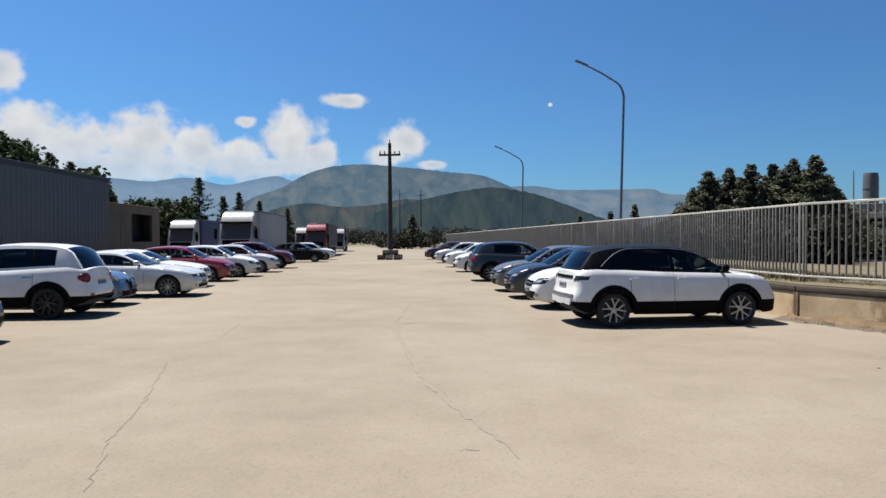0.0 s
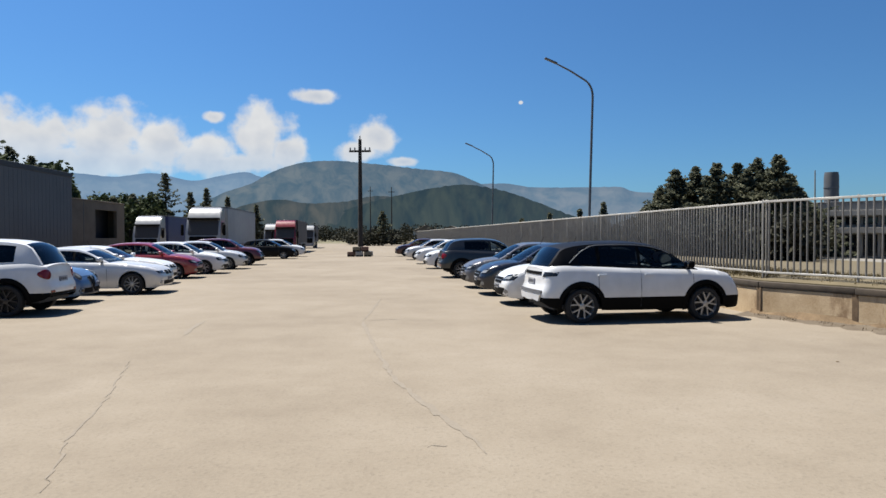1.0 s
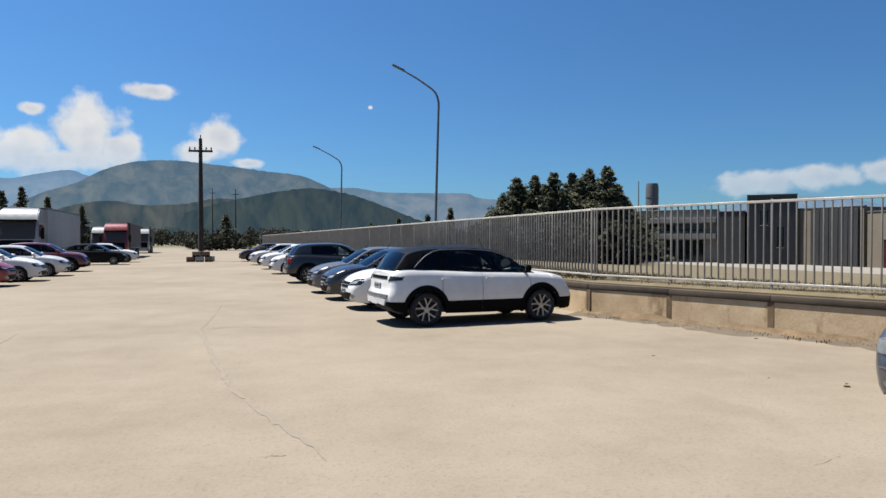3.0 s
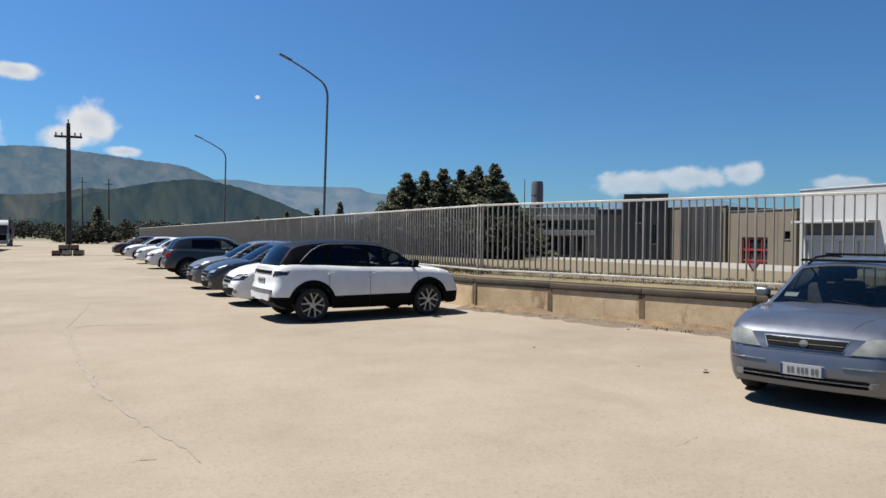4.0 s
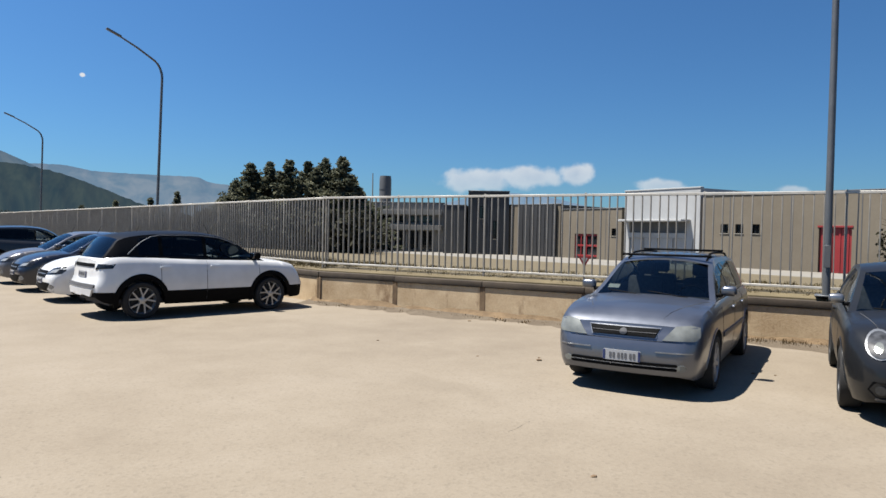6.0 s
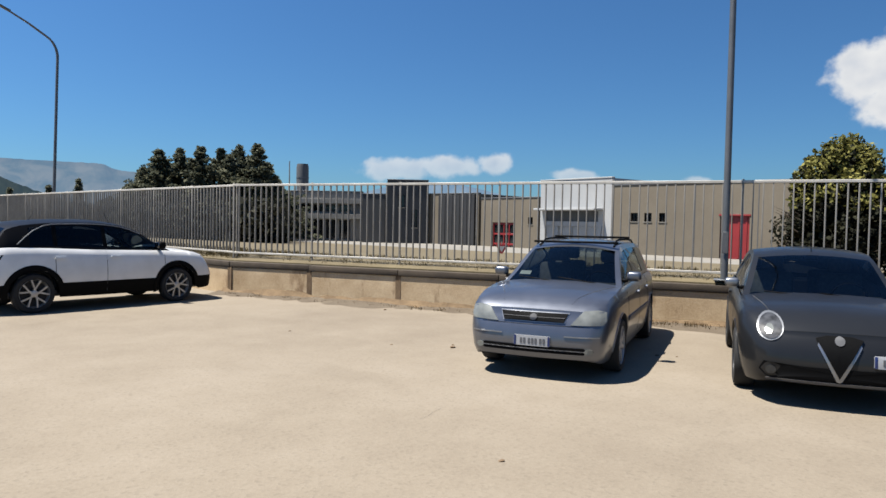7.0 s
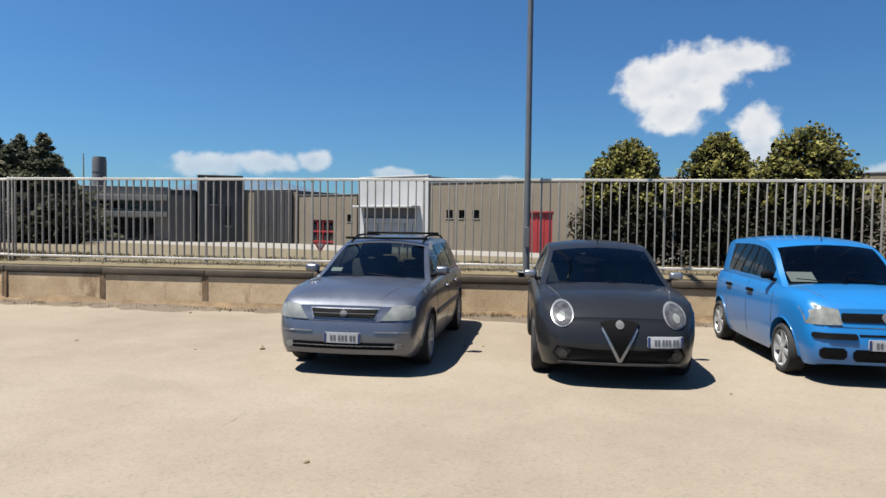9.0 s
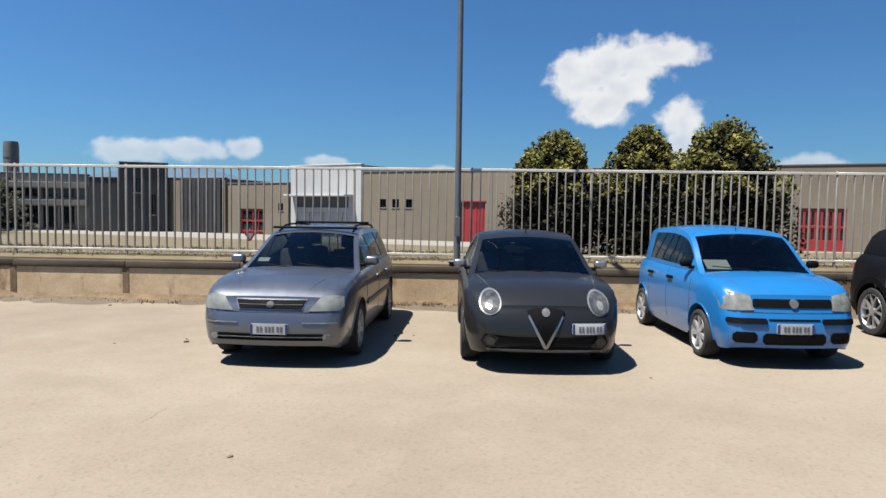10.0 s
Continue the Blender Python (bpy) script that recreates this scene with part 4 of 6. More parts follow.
CROSSOVER = dict(
    L=4.21, W=1.77, xf=0.86, xr=3.46, r=0.335, clad=True, lift=0.05, plan=0.72, crown=0.055, privacy=True, nose=NOSE, tail=TAIL,
    belt=[(0, 0.78), (0.06, 0.85), (0.2, 0.92), (0.6, 0.98), (1.0, 1.015), (1.4, 1.03), (2.4, 1.06), (3.3, 1.105), (3.8, 1.12), (4.1, 1.10), (4.21, 1.03)],
    roof=[(0.84, 1.01), (1.2, 1.23), (1.65, 1.48), (1.95, 1.56), (2.45, 1.60), (3.1, 1.59), (3.6, 1.545), (3.85, 1.475), (3.96, 1.38), (4.15, 1.11)], bow=0.12, clad_rows=3, arc=True,
    xa=1.68, xc=3.84, xm=1.22, windows=[(1.14, 2.2), (2.27, 3.05), (3.12, 3.5)], seams=(1.12, 2.24, 3.12), handles=(1.98, 2.95), handle_z=0.93, mirror_mat=PLASTIC,
    front_items=[("headlight", [(0.42, 0.80), (0.72, 0.82), (0.78, 0.90), (0.45, 0.86)], LENS_DARK, 0.008, True, "dark slim headlight"), ("grille", rect(-0.4, 0.4, 0.72, 0.82), PLASTIC, 0.01, False, "black grille"), ("lower_grille", rect(-0.5, 0.5, 0.42, 0.58), PLASTIC, 0.006, False, ""), ("skid_plate", rect(-0.4, 0.4, 0.27, 0.36), ALLOY, 0.02, False, "silver skid plate"), ("fog_light", oval(0.62, 0.52, 0.06, 0.05), LENS, 0.01, True, "")],
    rear_items=[("tail_light", [(0.56, 0.90), (0.80, 0.92), (0.80, 1.0), (0.62, 1.0)], LENS_DARK, 0.012, True, "dark smoked tail light"), ("bumper_insert", rect(-0.66, 0.66, 0.58, 0.64), GREY_PLASTIC, 0.03, False, "grey bumper strip"), ("skid_plate", [(-0.5, 0.36), (0.5, 0.36), (0.62, 0.55), (-0.62, 0.55)], SKID, 0.03, False, "silver rear skid plate"), ("tailgate_panel", rect(-0.5, 0.5, 0.94, 1.0), PLASTIC, 0.012, False, "black tailgate strip")],
    plate_f=(0, 0.62), plate_r=(0, 0.80))
WAGON = dict(
    L=4.29, W=1.65, xf=0.84, xr=3.45, r=0.30, plan=0.74, crown=0.05, lean=0.25, hood0=0.46, hood1=0.84, nose=[(0.2, 0.06), (0.3, 0.0), (0.48, 0.0), (0.56, 0.03), (0.66, 0.06), (0.76, 0.12), (0.9, 0.25)], tail=TAIL, mirror_size=0.82, rails=True, bars=(1.95, 3.0),
    belt=[(0, 0.74), (0.06, 0.79), (0.2, 0.83), (0.6, 0.89), (1.0, 0.93), (1.4, 0.945), (2.4, 0.96), (3.4, 0.98), (4.0, 0.97), (4.29, 0.90)],
    roof=[(1.02, 0.93), (1.4, 1.15), (1.85, 1.375), (2.1, 1.445), (2.6, 1.47), (3.3, 1.46), (3.85, 1.40), (4.0, 1.30), (4.2, 0.96)],
    xa=1.86, xc=3.85, xm=1.42, windows=[(1.20, 2.16), (2.22, 2.98), (3.06, 3.72)], seams=(1.25, 2.19, 3.02), handles=(1.95, 2.8), handle_z=0.82, rub=GREY_PLASTIC, aerial_back=True,
    front_items=[("headlight", [(0.40, 0.605), (0.72, 0.61), (0.755, 0.65), (0.745, 0.745), (0.66, 0.765), (0.52, 0.75)], LENS_YELLOW, 0.012, True, "cloudy aged headlight"), ("grille", [(-0.33, 0.626), (0.33, 0.626), (0.37, 0.718), (-0.37, 0.718)], PLASTIC, 0.016, False, "black slatted grille"), ("grille_trim", [(-0.34, 0.617), (0.34, 0.617), (0.382, 0.727), (-0.382, 0.727)], DULL_CHROME, 0.010, False, "silver grille surround"), ("grille_slat", rect(-0.34, 0.34, 0.669, 0.675, 0.002), CABIN, 0.019, False, ""), ("badge", oval(0, 0.672, 0.04, 0.036), DARK_ALLOY, 0.026, False, "round chrome emblem"), ("lower_grille", rect(-0.58, 0.58, 0.30, 0.37, 0.03), PLASTIC, 0.010, False, "black lower intake"), ("fog_light", oval(0.60, 0.335, 0.045, 0.032), LENS_YELLOW, 0.016, True, ""), ("bumper_gap", rect(-0.76, 0.76, 0.588, 0.594, 0.002), CABIN, 0.003, False, ""), ("intake_bar", rect(-0.56, 0.56, 0.332, 0.34, 0.003), GREY_PLASTIC, 0.016, False, ""), ("valance", rect(-0.72, 0.72, 0.195, 0.235, 0.01), PLASTIC, 0.006, False, "black lower valance"), ("bumper_strip", rect(0.34, 0.70, 0.478, 0.49, 0.005), DULL_CHROME, 0.012, True, "")],
    rear_items=[("tail_light", rect(0.6, 0.76, 0.7, 1.0), RED_LENS, 0.012, True, "red tail light"), ("bumper_insert", rect(-0.6, 0.6, 0.42, 0.48), GREY_PLASTIC, 0.02, False, "")],
    plate_f=(0, 0.42), plate_r=(0, 0.66))
COUPE = dict(
    L=4.06, W=1.72, xf=0.83, xr=3.34, r=0.31, plan=0.68, crown=0.055, lean=0.23, privacy=True, nose=[(0.2, 0.06), (0.28, 0.0), (0.46, 0.0), (0.58, 0.03), (0.68, 0.08), (0.78, 0.17), (0.9, 0.32)], tail=TAIL,
    belt=[(0, 0.70), (0.06, 0.755), (0.2, 0.81), (0.5, 0.865), (0.95, 0.91), (1.4, 0.935), (2.3, 0.96), (3.2, 1.0), (3.7, 0.98), (4.06, 0.88)],
    roof=[(1.0, 0.90), (1.4, 1.12), (1.85, 1.35), (2.1, 1.42), (2.5, 1.445), (3.0, 1.41), (3.5, 1.30), (3.7, 1.20), (3.98, 0.95)],
    xa=1.88, xc=3.5, xm=1.45, windows=[(1.4, 2.42), (2.5, 3.15)], seams=(1.3, 2.55), handles=(2.3,), handle_z=0.86, mirror_size=0.72, mirror_mat=DULL_CHROME,
    front_items=[("headlight_ring", oval(0.565, 0.735, 0.115, 0.125, 20, 0.3), SILVER_TRIM, 0.012, True, "silver headlight surround"), ("headlight", oval(0.565, 0.735, 0.100, 0.110, 20, 0.3), LENS_SMOKE, 0.02, True, "smoked oval headlight"), ("headlight_lamp", oval(0.575, 0.715, 0.036, 0.046, 14, 0.3), LENS_YELLOW, 0.026, True, ""), ("lower_grille", [(-0.60, 0.28), (0.60, 0.28), (0.66, 0.34), (0.62, 0.42), (0.3, 0.40), (-0.3, 0.40), (-0.62, 0.42), (-0.66, 0.34)], PLASTIC, 0.010, False, "black lower intake"), ("grille_frame", [(0, 0.275), (0.022, 0.285), (0.178, 0.60), (0.17, 0.63), (-0.17, 0.63), (-0.178, 0.60), (-0.022, 0.285)], DULL_CHROME, 0.018, False, "chrome V-shaped grille frame"), ("grille", [(0, 0.312), (0.165, 0.62), (0.19, 0.665), (0.10, 0.69), (-0.10, 0.69), (-0.19, 0.665), (-0.165, 0.62)], PLASTIC, 0.026, False, "black triangular grille"), ("badge", oval(0, 0.65, 0.042, 0.042), GREY_PLASTIC, 0.034, False, "round emblem"), ("fog_light", oval(0.56, 0.345, 0.045, 0.04), LENS_DARK, 0.018, True, ""), ("lip", rect(-0.60, 0.60, 0.245, 0.268, 0.008), GREY_PLASTIC, 0.02, False, "")],
    rear_items=[("tail_light", oval(0.6, 0.82, 0.09, 0.09), RED_LENS, 0.012, True, "round red tail light")],
    plate_f=(-0.45, 0.485, 0.36), plate_r=(0, 0.66))
MINI = dict(
    L=3.54, W=1.58, xf=0.70, xr=3.0, r=0.28, plan=0.74, crown=0.045, lean=0.14, nose=[(0.2, 0.05), (0.3, 0.0), (0.5, 0.0), (0.6, 0.04), (0.74, 0.08), (0.95, 0.2)], tail=[(0.25, 0.05), (0.4, 0), (0.6, 0), (0.75, 0.04), (0.95, 0.05), (1.2, 0.08)],
    belt=[(0, 0.80), (0.06, 0.85), (0.2, 0.885), (0.5, 0.935), (0.8, 0.965), (1.2, 0.975), (2.0, 0.98), (2.8, 0.99), (3.3, 0.99), (3.54, 0.95)],
    roof=[(0.72, 0.96), (1.05, 1.20), (1.4, 1.43), (1.65, 1.50), (2.2, 1.54), (2.9, 1.52), (3.2, 1.46), (3.3, 1.38), (3.48, 0.98)],
    xa=1.42, xc=3.18, xm=1.12, privacy=True, mirror_size=0.65, windows=[(1.08, 1.84), (1.88, 2.86)], seams=(1.0, 1.85, 2.66), handles=(1.62, 2.45), handle_z=0.85, handle_mat=PLASTIC, mirror_mat=PLASTIC, aerial_back=False,
    front_items=[("headlight", [(0.43, 0.645), (0.73, 0.635), (0.745, 0.80), (0.66, 0.835), (0.45, 0.80)], LENS_WARM, 0.014, True, "square clear headlight"), ("grille", rect(-0.43, 0.43, 0.675, 0.765), PLASTIC, 0.012, False, "black slatted grille"), ("badge", oval(0, 0.72, 0.048, 0.048), GREY_PLASTIC, 0.024, False, "round emblem"), ("bumper_strip", rect(0.30, 0.70, 0.50, 0.56), PLASTIC, 0.02, True, "black bumper rub strip"), ("lower_grille", rect(-0.34, 0.34, 0.275, 0.40, 0.03), PLASTIC, 0.01, False, "black lower intake"), ("side_intake", rect(0.40, 0.64, 0.29, 0.41, 0.03), PLASTIC, 0.01, True, ""), ("bumper_gap", rect(-0.74, 0.74, 0.617, 0.623, 0.002), CABIN, 0.003, False, ""), ("bumper_shelf", rect(-0.28, 0.28, 0.535, 0.555, 0.006), PLASTIC, 0.008, False, ""), ("valance", rect(-0.64, 0.64, 0.195, 0.225, 0.01), PLASTIC, 0.006, False, "")],
    rear_items=[("tail_light", rect(0.6, 0.72, 0.8, 1.15), RED_LENS, 0.012, True, "tall red tail light")],
    plate_f=(0, 0.45), plate_r=(0, 0.6))
SUV = dict(
    L=4.25, W=1.80, xf=0.86, xr=3.43, r=0.34, clad=True, lift=0.05, plan=0.70, crown=0.06, privacy=True, nose=NOSE, tail=TAIL,
    belt=[(0, 0.76), (0.06, 0.84), (0.2, 0.92), (0.6, 1.0), (1.0, 1.04), (1.4, 1.05), (2.4, 1.07), (3.3, 1.12), (3.8, 1.14), (4.25, 1.06)],
    roof=[(0.98, 1.04), (1.35, 1.26), (1.8, 1.51), (2.1, 1.585), (2.6, 1.615), (3.2, 1.60), (3.75, 1.53), (3.9, 1.45), (4.16, 1.09)],
    xa=1.82, xc=3.75, xm=1.36, windows=[(1.32, 2.2), (2.25, 3.3)], seams=(1.22, 2.24, 3.12), handles=(1.98, 2.9), handle_z=0.93, handle_mat=CHROME,
    front_items=[("headlight", [(0.40, 0.76), (0.74, 0.78), (0.80, 0.90), (0.46, 0.86)], LENS_DARK, 0.01, True, "slanted dark headlight"), ("grille", [(-0.36, 0.58), (0.36, 0.58), (0.42, 0.80), (-0.42, 0.80)], PLASTIC, 0.012, False, "black grille"), ("lower_grille", rect(-0.5, 0.5, 0.36, 0.48), PLASTIC, 0.006, False, ""), ("skid_plate", rect(-0.4, 0.4, 0.27, 0.33), ALLOY, 0.02, False, "silver skid plate"), ("fog_light", oval(0.64, 0.5, 0.06, 0.05), LENS, 0.01, True, "")],
    rear_items=[("tail_light", oval(0.67, 0.90, 0.13, 0.11), RED_LENS, 0.014, True, "rounded red tail light"), ("skid_plate", rect(-0.5, 0.5, 0.32, 0.44), ALLOY, 0.02, False, "silver rear skid plate"), ("bumper_light", rect(0.5, 0.66, 0.5, 0.55), RED_LENS, 0.012, True, "")],
    plate_f=(0, 0.54), plate_r=(0, 0.78))
TALL_SUV = dict(SUV, clad_rows=3, windows=[(1.32, 2.2), (2.25, 3.05), (3.1, 3.58)], r=0.345, lift=0.07,
                roof=[(0.98, 1.06), (1.35, 1.30), (1.8, 1.57), (2.1, 1.65), (2.6, 1.685), (3.2, 1.67), (3.75, 1.60), (3.92, 1.51), (4.17, 1.12)])
ESTATE = dict(
    L=4.53, W=1.82, xf=0.80, xr=3.56, r=0.32, plan=0.74, crown=0.045, lean=0.22, nose=NOSE, tail=TAIL,
    belt=[(0, 0.64), (0.06, 0.71), (0.2, 0.77), (0.7, 0.86), (1.2, 0.92), (1.6, 0.945), (2.6, 0.96), (3.5, 0.98), (4.2, 0.97), (4.53, 0.90)],
    roof=[(1.28, 0.93), (1.65, 1.12), (2.1, 1.32), (2.35, 1.385), (2.8, 1.41), (3.4, 1.39), (4.0, 1.33), (4.2, 1.24), (4.45, 0.96)],
    xa=2.12, xc=4.0, xm=1.66, windows=[(1.62, 2.4), (2.47, 3.2), (3.28, 3.85)], seams=(1.5, 2.43, 3.2), handles=(2.18, 3.0), handle_z=0.82,
    front_items=[("headlight", [(0.38, 0.60), (0.74, 0.62), (0.80, 0.70), (0.42, 0.70)], LENS_DARK, 0.01, True, "slim headlight"), ("grille", rect(0.04, 0.30, 0.58, 0.70, 0.03), PLASTIC, 0.014, True, "kidney-shaped grille half"), ("lower_grille", rect(-0.5, 0.5, 0.28, 0.40), PLASTIC, 0.006, False, ""), ("fog_light", oval(0.66, 0.36, 0.06, 0.05), LENS, 0.01, True, "")],
    rear_items=[("tail_light", rect(0.5, 0.8, 0.72, 0.86), RED_LENS, 0.012, True, "red tail light")],
    plate_f=(0, 0.45), plate_r=(0, 0.72))
HATCH = dict(
    L=4.05, W=1.73, xf=0.80, xr=3.31, r=0.305, plan=0.70, crown=0.06, lean=0.2, nose=NOSE, tail=TAIL,
    belt=[(0, 0.66), (0.06, 0.74), (0.2, 0.80), (0.5, 0.88), (0.9, 0.94), (1.3, 0.96), (2.3, 0.98), (3.1, 1.02), (3.7, 1.02), (4.05, 0.95)],
    roof=[(0.9, 0.94), (1.3, 1.18), (1.75, 1.41), (2.0, 1.475), (2.5, 1.495), (3.1, 1.46), (3.55, 1.37), (3.7, 1.28), (3.96, 0.98)],
    xa=1.77, xc=3.55, xm=1.32, windows=[(1.28, 2.08), (2.15, 2.85), (2.95, 3.3)], seams=(1.15, 2.11, 2.9), handles=(1.86, 2.68), handle_z=0.85,
    front_items=[("headlight", [(0.40, 0.61), (0.78, 0.63), (0.83, 0.80), (0.50, 0.75)], LENS_DARK, 0.012, True, "dark-rimmed headlight"), ("lamp_insert", [(0.50, 0.65), (0.72, 0.665), (0.74, 0.74), (0.56, 0.71)], LENS, 0.018, True, ""), ("grille", [(-0.36, 0.55), (0.36, 0.55), (0.40, 0.69), (-0.40, 0.69)], PLASTIC, 0.014, False, "black grille"), ("grille_bar", rect(-0.37, 0.37, 0.615, 0.63, 0.005), DULL_CHROME, 0.02, False, ""), ("lower_grille", [(-0.66, 0.25), (0.66, 0.25), (0.60, 0.44), (-0.60, 0.44)], PLASTIC, 0.008, False, "black lower intake"), ("fog_light", oval(0.64, 0.36, 0.055, 0.05), LENS, 0.01, True, "")],
    rear_items=[("tail_light", rect(0.56, 0.78, 0.78, 1.0), RED_LENS, 0.012, True, "red tail light")],
    plate_f=(0, 0.47), plate_r=(0, 0.7))

WHITE = car_paint("white_car_paint", (0.592, 0.592, 0.587))
BLACK = car_paint("black_car_paint", (0.0034, 0.0034, 0.00436), 0.0, 0.42, 0.0, 0.12)
SILVER = car_paint("silver_car_paint", (0.509, 0.505, 0.5), 0.3, 0.34)
BLUEGREY = car_paint("blue_grey_metallic_paint", (0.118, 0.126, 0.148), 0.75, 0.30)
MATT_GREY = car_paint("dark_grey_matt_paint", (0.0097, 0.0102, 0.0112), 0.0, 0.30, 0.3, 0.15)
SKYBLUE = car_paint("bright_sky_blue_paint", (0.00582, 0.104, 0.281), 0.0, 0.3)
PALEBLUE = car_paint("pale_blue_metallic_paint", (0.0776, 0.136, 0.242), 0.4, 0.35)
RED = car_paint("red_car_paint", (0.189, 0.00757, 0.0126))
DARKRED = car_paint("dark_red_car_paint", (0.0776, 0.00582, 0.0107))
NAVY = car_paint("navy_car_paint", (0.00679, 0.00825, 0.0165), 0.1)
GREYMID = car_paint("grey_metallic_car_paint", (0.097, 0.0946, 0.102), 0.35, 0.34)
GREYDARK = car_paint("dark_grey_car_paint", (0.017, 0.017, 0.0175), 0.2)
BROWNRED = car_paint("brown_red_car_paint", (0.0582, 0.0145, 0.0121), 0.3)


def on_near_wall(depth, along):
    p = N_R * depth + U_R * along
    return (p.x, p.y)


FACE_LOT = 242.6                                            # away from the near wall, towards the lot
ROW_OUT, ROW_IN = 261.1, 81.1                               # across the lot's length, out of and into the fence row

car_wagon = build_car(WAGON, "station_wagon", "blue-grey metallic station wagon with black roof bars", BLUEGREY, on_near_wall(7.75, -1.65), FACE_LOT, wheel="cover")
car_coupe = build_car(COUPE, "hatchback", "dark matt grey three-door hatchback with oval headlights", MATT_GREY, on_near_wall(7.75, 1.22), FACE_LOT - 2.5, wheel="dark")
car_mini = build_car(MINI, "small_hatchback", "bright sky-blue boxy small hatchback with a paper on its dashboard", SKYBLUE, on_near_wall(8.3, 3.95), FACE_LOT - 3.2, wheel="cover")
car_dark = build_car(SUV, "suv", "black suv parked beside the blue hatchback", BLACK, on_near_wall(7.3, 7.1), FACE_LOT - 2, wheel="alloy5")
car_white = build_car(CROSSOVER, "crossover", "white crossover with a black roof, nose to the wall", WHITE, (5.88, 14.85), 78.0, roof_mat=BLACK, wheel="alloy5")


def row_spot(s, out):
    """A place s metres along the long wall from its corner and out metres into the lot."""
    p = CORNER + U_L * s - N_L * out
    return (p.x, p.y)


# the row along the fence
for spec, nm, lab, paint, s, out, heading, wh, roof in (
    (HATCH, "hatchback", "white hatchback with a dark grille, nose to the lot", WHITE, 3.3, 4.95, ROW_OUT, "alloy5", None),
    (HATCH, "hatchback", "dark navy hatchback parked in the fence row", NAVY, 6.2, 5.0, ROW_OUT, "alloy10", None),
    (HATCH, "hatchback", "grey metallic hatchback parked in the fence row", GREYMID, 8.9, 5.0, ROW_OUT, "alloy10", None),
    (SUV, "suv", "dark grey suv parked in the fence row", GREYDARK, 14.5, 0.9, ROW_IN, "alloy5", None),
    (HATCH, "hatchback", "white hatchback far along the fence row", WHITE, 22.3, 5.0, ROW_OUT, "cover", None),
    (HATCH, "hatchback", "white hatchback far along the fence row", WHITE, 28.5, 5.0, ROW_OUT, "cover", None),
    (HATCH, "hatchback", "silver hatchback far along the fence row", SILVER, 36.0, 5.1, ROW_OUT, "alloy10", None),
    (HATCH, "hatchback", "brown-red hatchback at the end of the fence row", BROWNRED, 45.0, 5.3, ROW_OUT, "cover", None),
):
    build_car(spec, nm, lab, paint, row_spot(s, out), heading, s < 12, "cars in the fence row", roof, wh)

# the opposite row
for spec, nm, lab, paint, x, y, heading, wh in (
    (HATCH, "hatchback", "dark grey hatchback in the opposite row", GREYDARK, -8.0, 10.6, ROW_IN, "cover"),
    (TALL_SUV, "suv", "white crossover with its tail to the lot", WHITE, -12.93, 14.6, ROW_OUT, "dark"),
    (COUPE, "coupe", "pale blue low coupe between white cars", PALEBLUE, -9.45, 17.7, ROW_IN, "cover"),
    (ESTATE, "estate_car", "silver estate car, nose to the lot", SILVER, -8.8, 20.9, ROW_IN, "alloy10"),
    (ESTATE, "saloon_car", "white saloon car in the opposite row", WHITE, -10.35, 24.8, ROW_IN, "cover"),
    (HATCH, "hatchback", "red hatchback in the opposite row", RED, -10.7, 28.3, ROW_IN, "cover"),
    (HATCH, "hatchback", "white hatchback in the opposite row", WHITE, -10.85, 31.8, ROW_IN, "alloy5"),
    (HATCH, "hatchback", "silver hatchback in the opposite row", SILVER, -11.3, 36.2, ROW_IN, "alloy10"),
    (SUV, "suv", "dark red suv in the opposite row", DARKRED, -11.9, 41.2, ROW_IN, "cover"),
    (HATCH, "hatchback", "black hatchback in the opposite row", BLACK, -12.75, 52.5, ROW_IN, "alloy5"),
    (HATCH, "hatchback", "white hatchback at the end of the opposite row", WHITE, -13.3, 58.0, ROW_IN, "cover"),
):
    build_car(spec, nm, lab, paint, (x, y), heading, y < 24, "cars in the opposite row", None, wh)


# ---- factory buildings beyond the fence ----
def pierced_wall(width, z0, z1, holes, thick=0.3):
    """A wall along +x, outer face at y = 0, with rectangular openings (x0, x1, z0, z1) through it."""
    xs = sorted({0.0, width} | {v for h in holes for v in h[:2]})
    zs = sorted({z0, z1} | {v for h in holes for v in h[2:]})
    bm = bmesh.new()
    for a, b in zip(xs, xs[1:]):
        for c, d in zip(zs, zs[1:]):
            if not any(h[0] - 1e-6 <= a and b <= h[1] + 1e-6 and h[2] - 1e-6 <= c and d <= h[3] + 1e-6 for h in holes):
                box(bm, a, b, 0, thick, c, d)
    bmesh.ops.remove_doubles(bm, verts=bm.verts[:], dist=0.001)
    return bm


def window_in(house, x0, x1, z0, z1, frame_mat, bars=1):
    w = part("window", bevelled(x0 + 0.02, x1 - 0.02, 0.20, 0.23, z0 + 0.02, z1 - 0.02, 0.004), SKY_GLASS, house, "dark window pane")
    part("sill", bevelled(x0 - 0.05, x1 + 0.05, -0.06, 0.12, z0 - 0.07, z0 - 0.004, 0.01), YARD, w)
    for k in range(bars + 2):
        x = x0 + 0.03 + (x1 - x0 - 0.06) * k / (bars + 1)
        part("frame_bar", bevelled(x - 0.03, x + 0.03, 0.13, 0.19, z0 + 0.005, z1 - 0.005, 0.005), frame_mat, w)
    for z in (z0 + 0.035, z1 - 0.035):
        part("frame_rail", bevelled(x0 + 0.005, x1 - 0.005, 0.135, 0.185, z - 0.03, z + 0.03, 0.005), frame_mat, w)


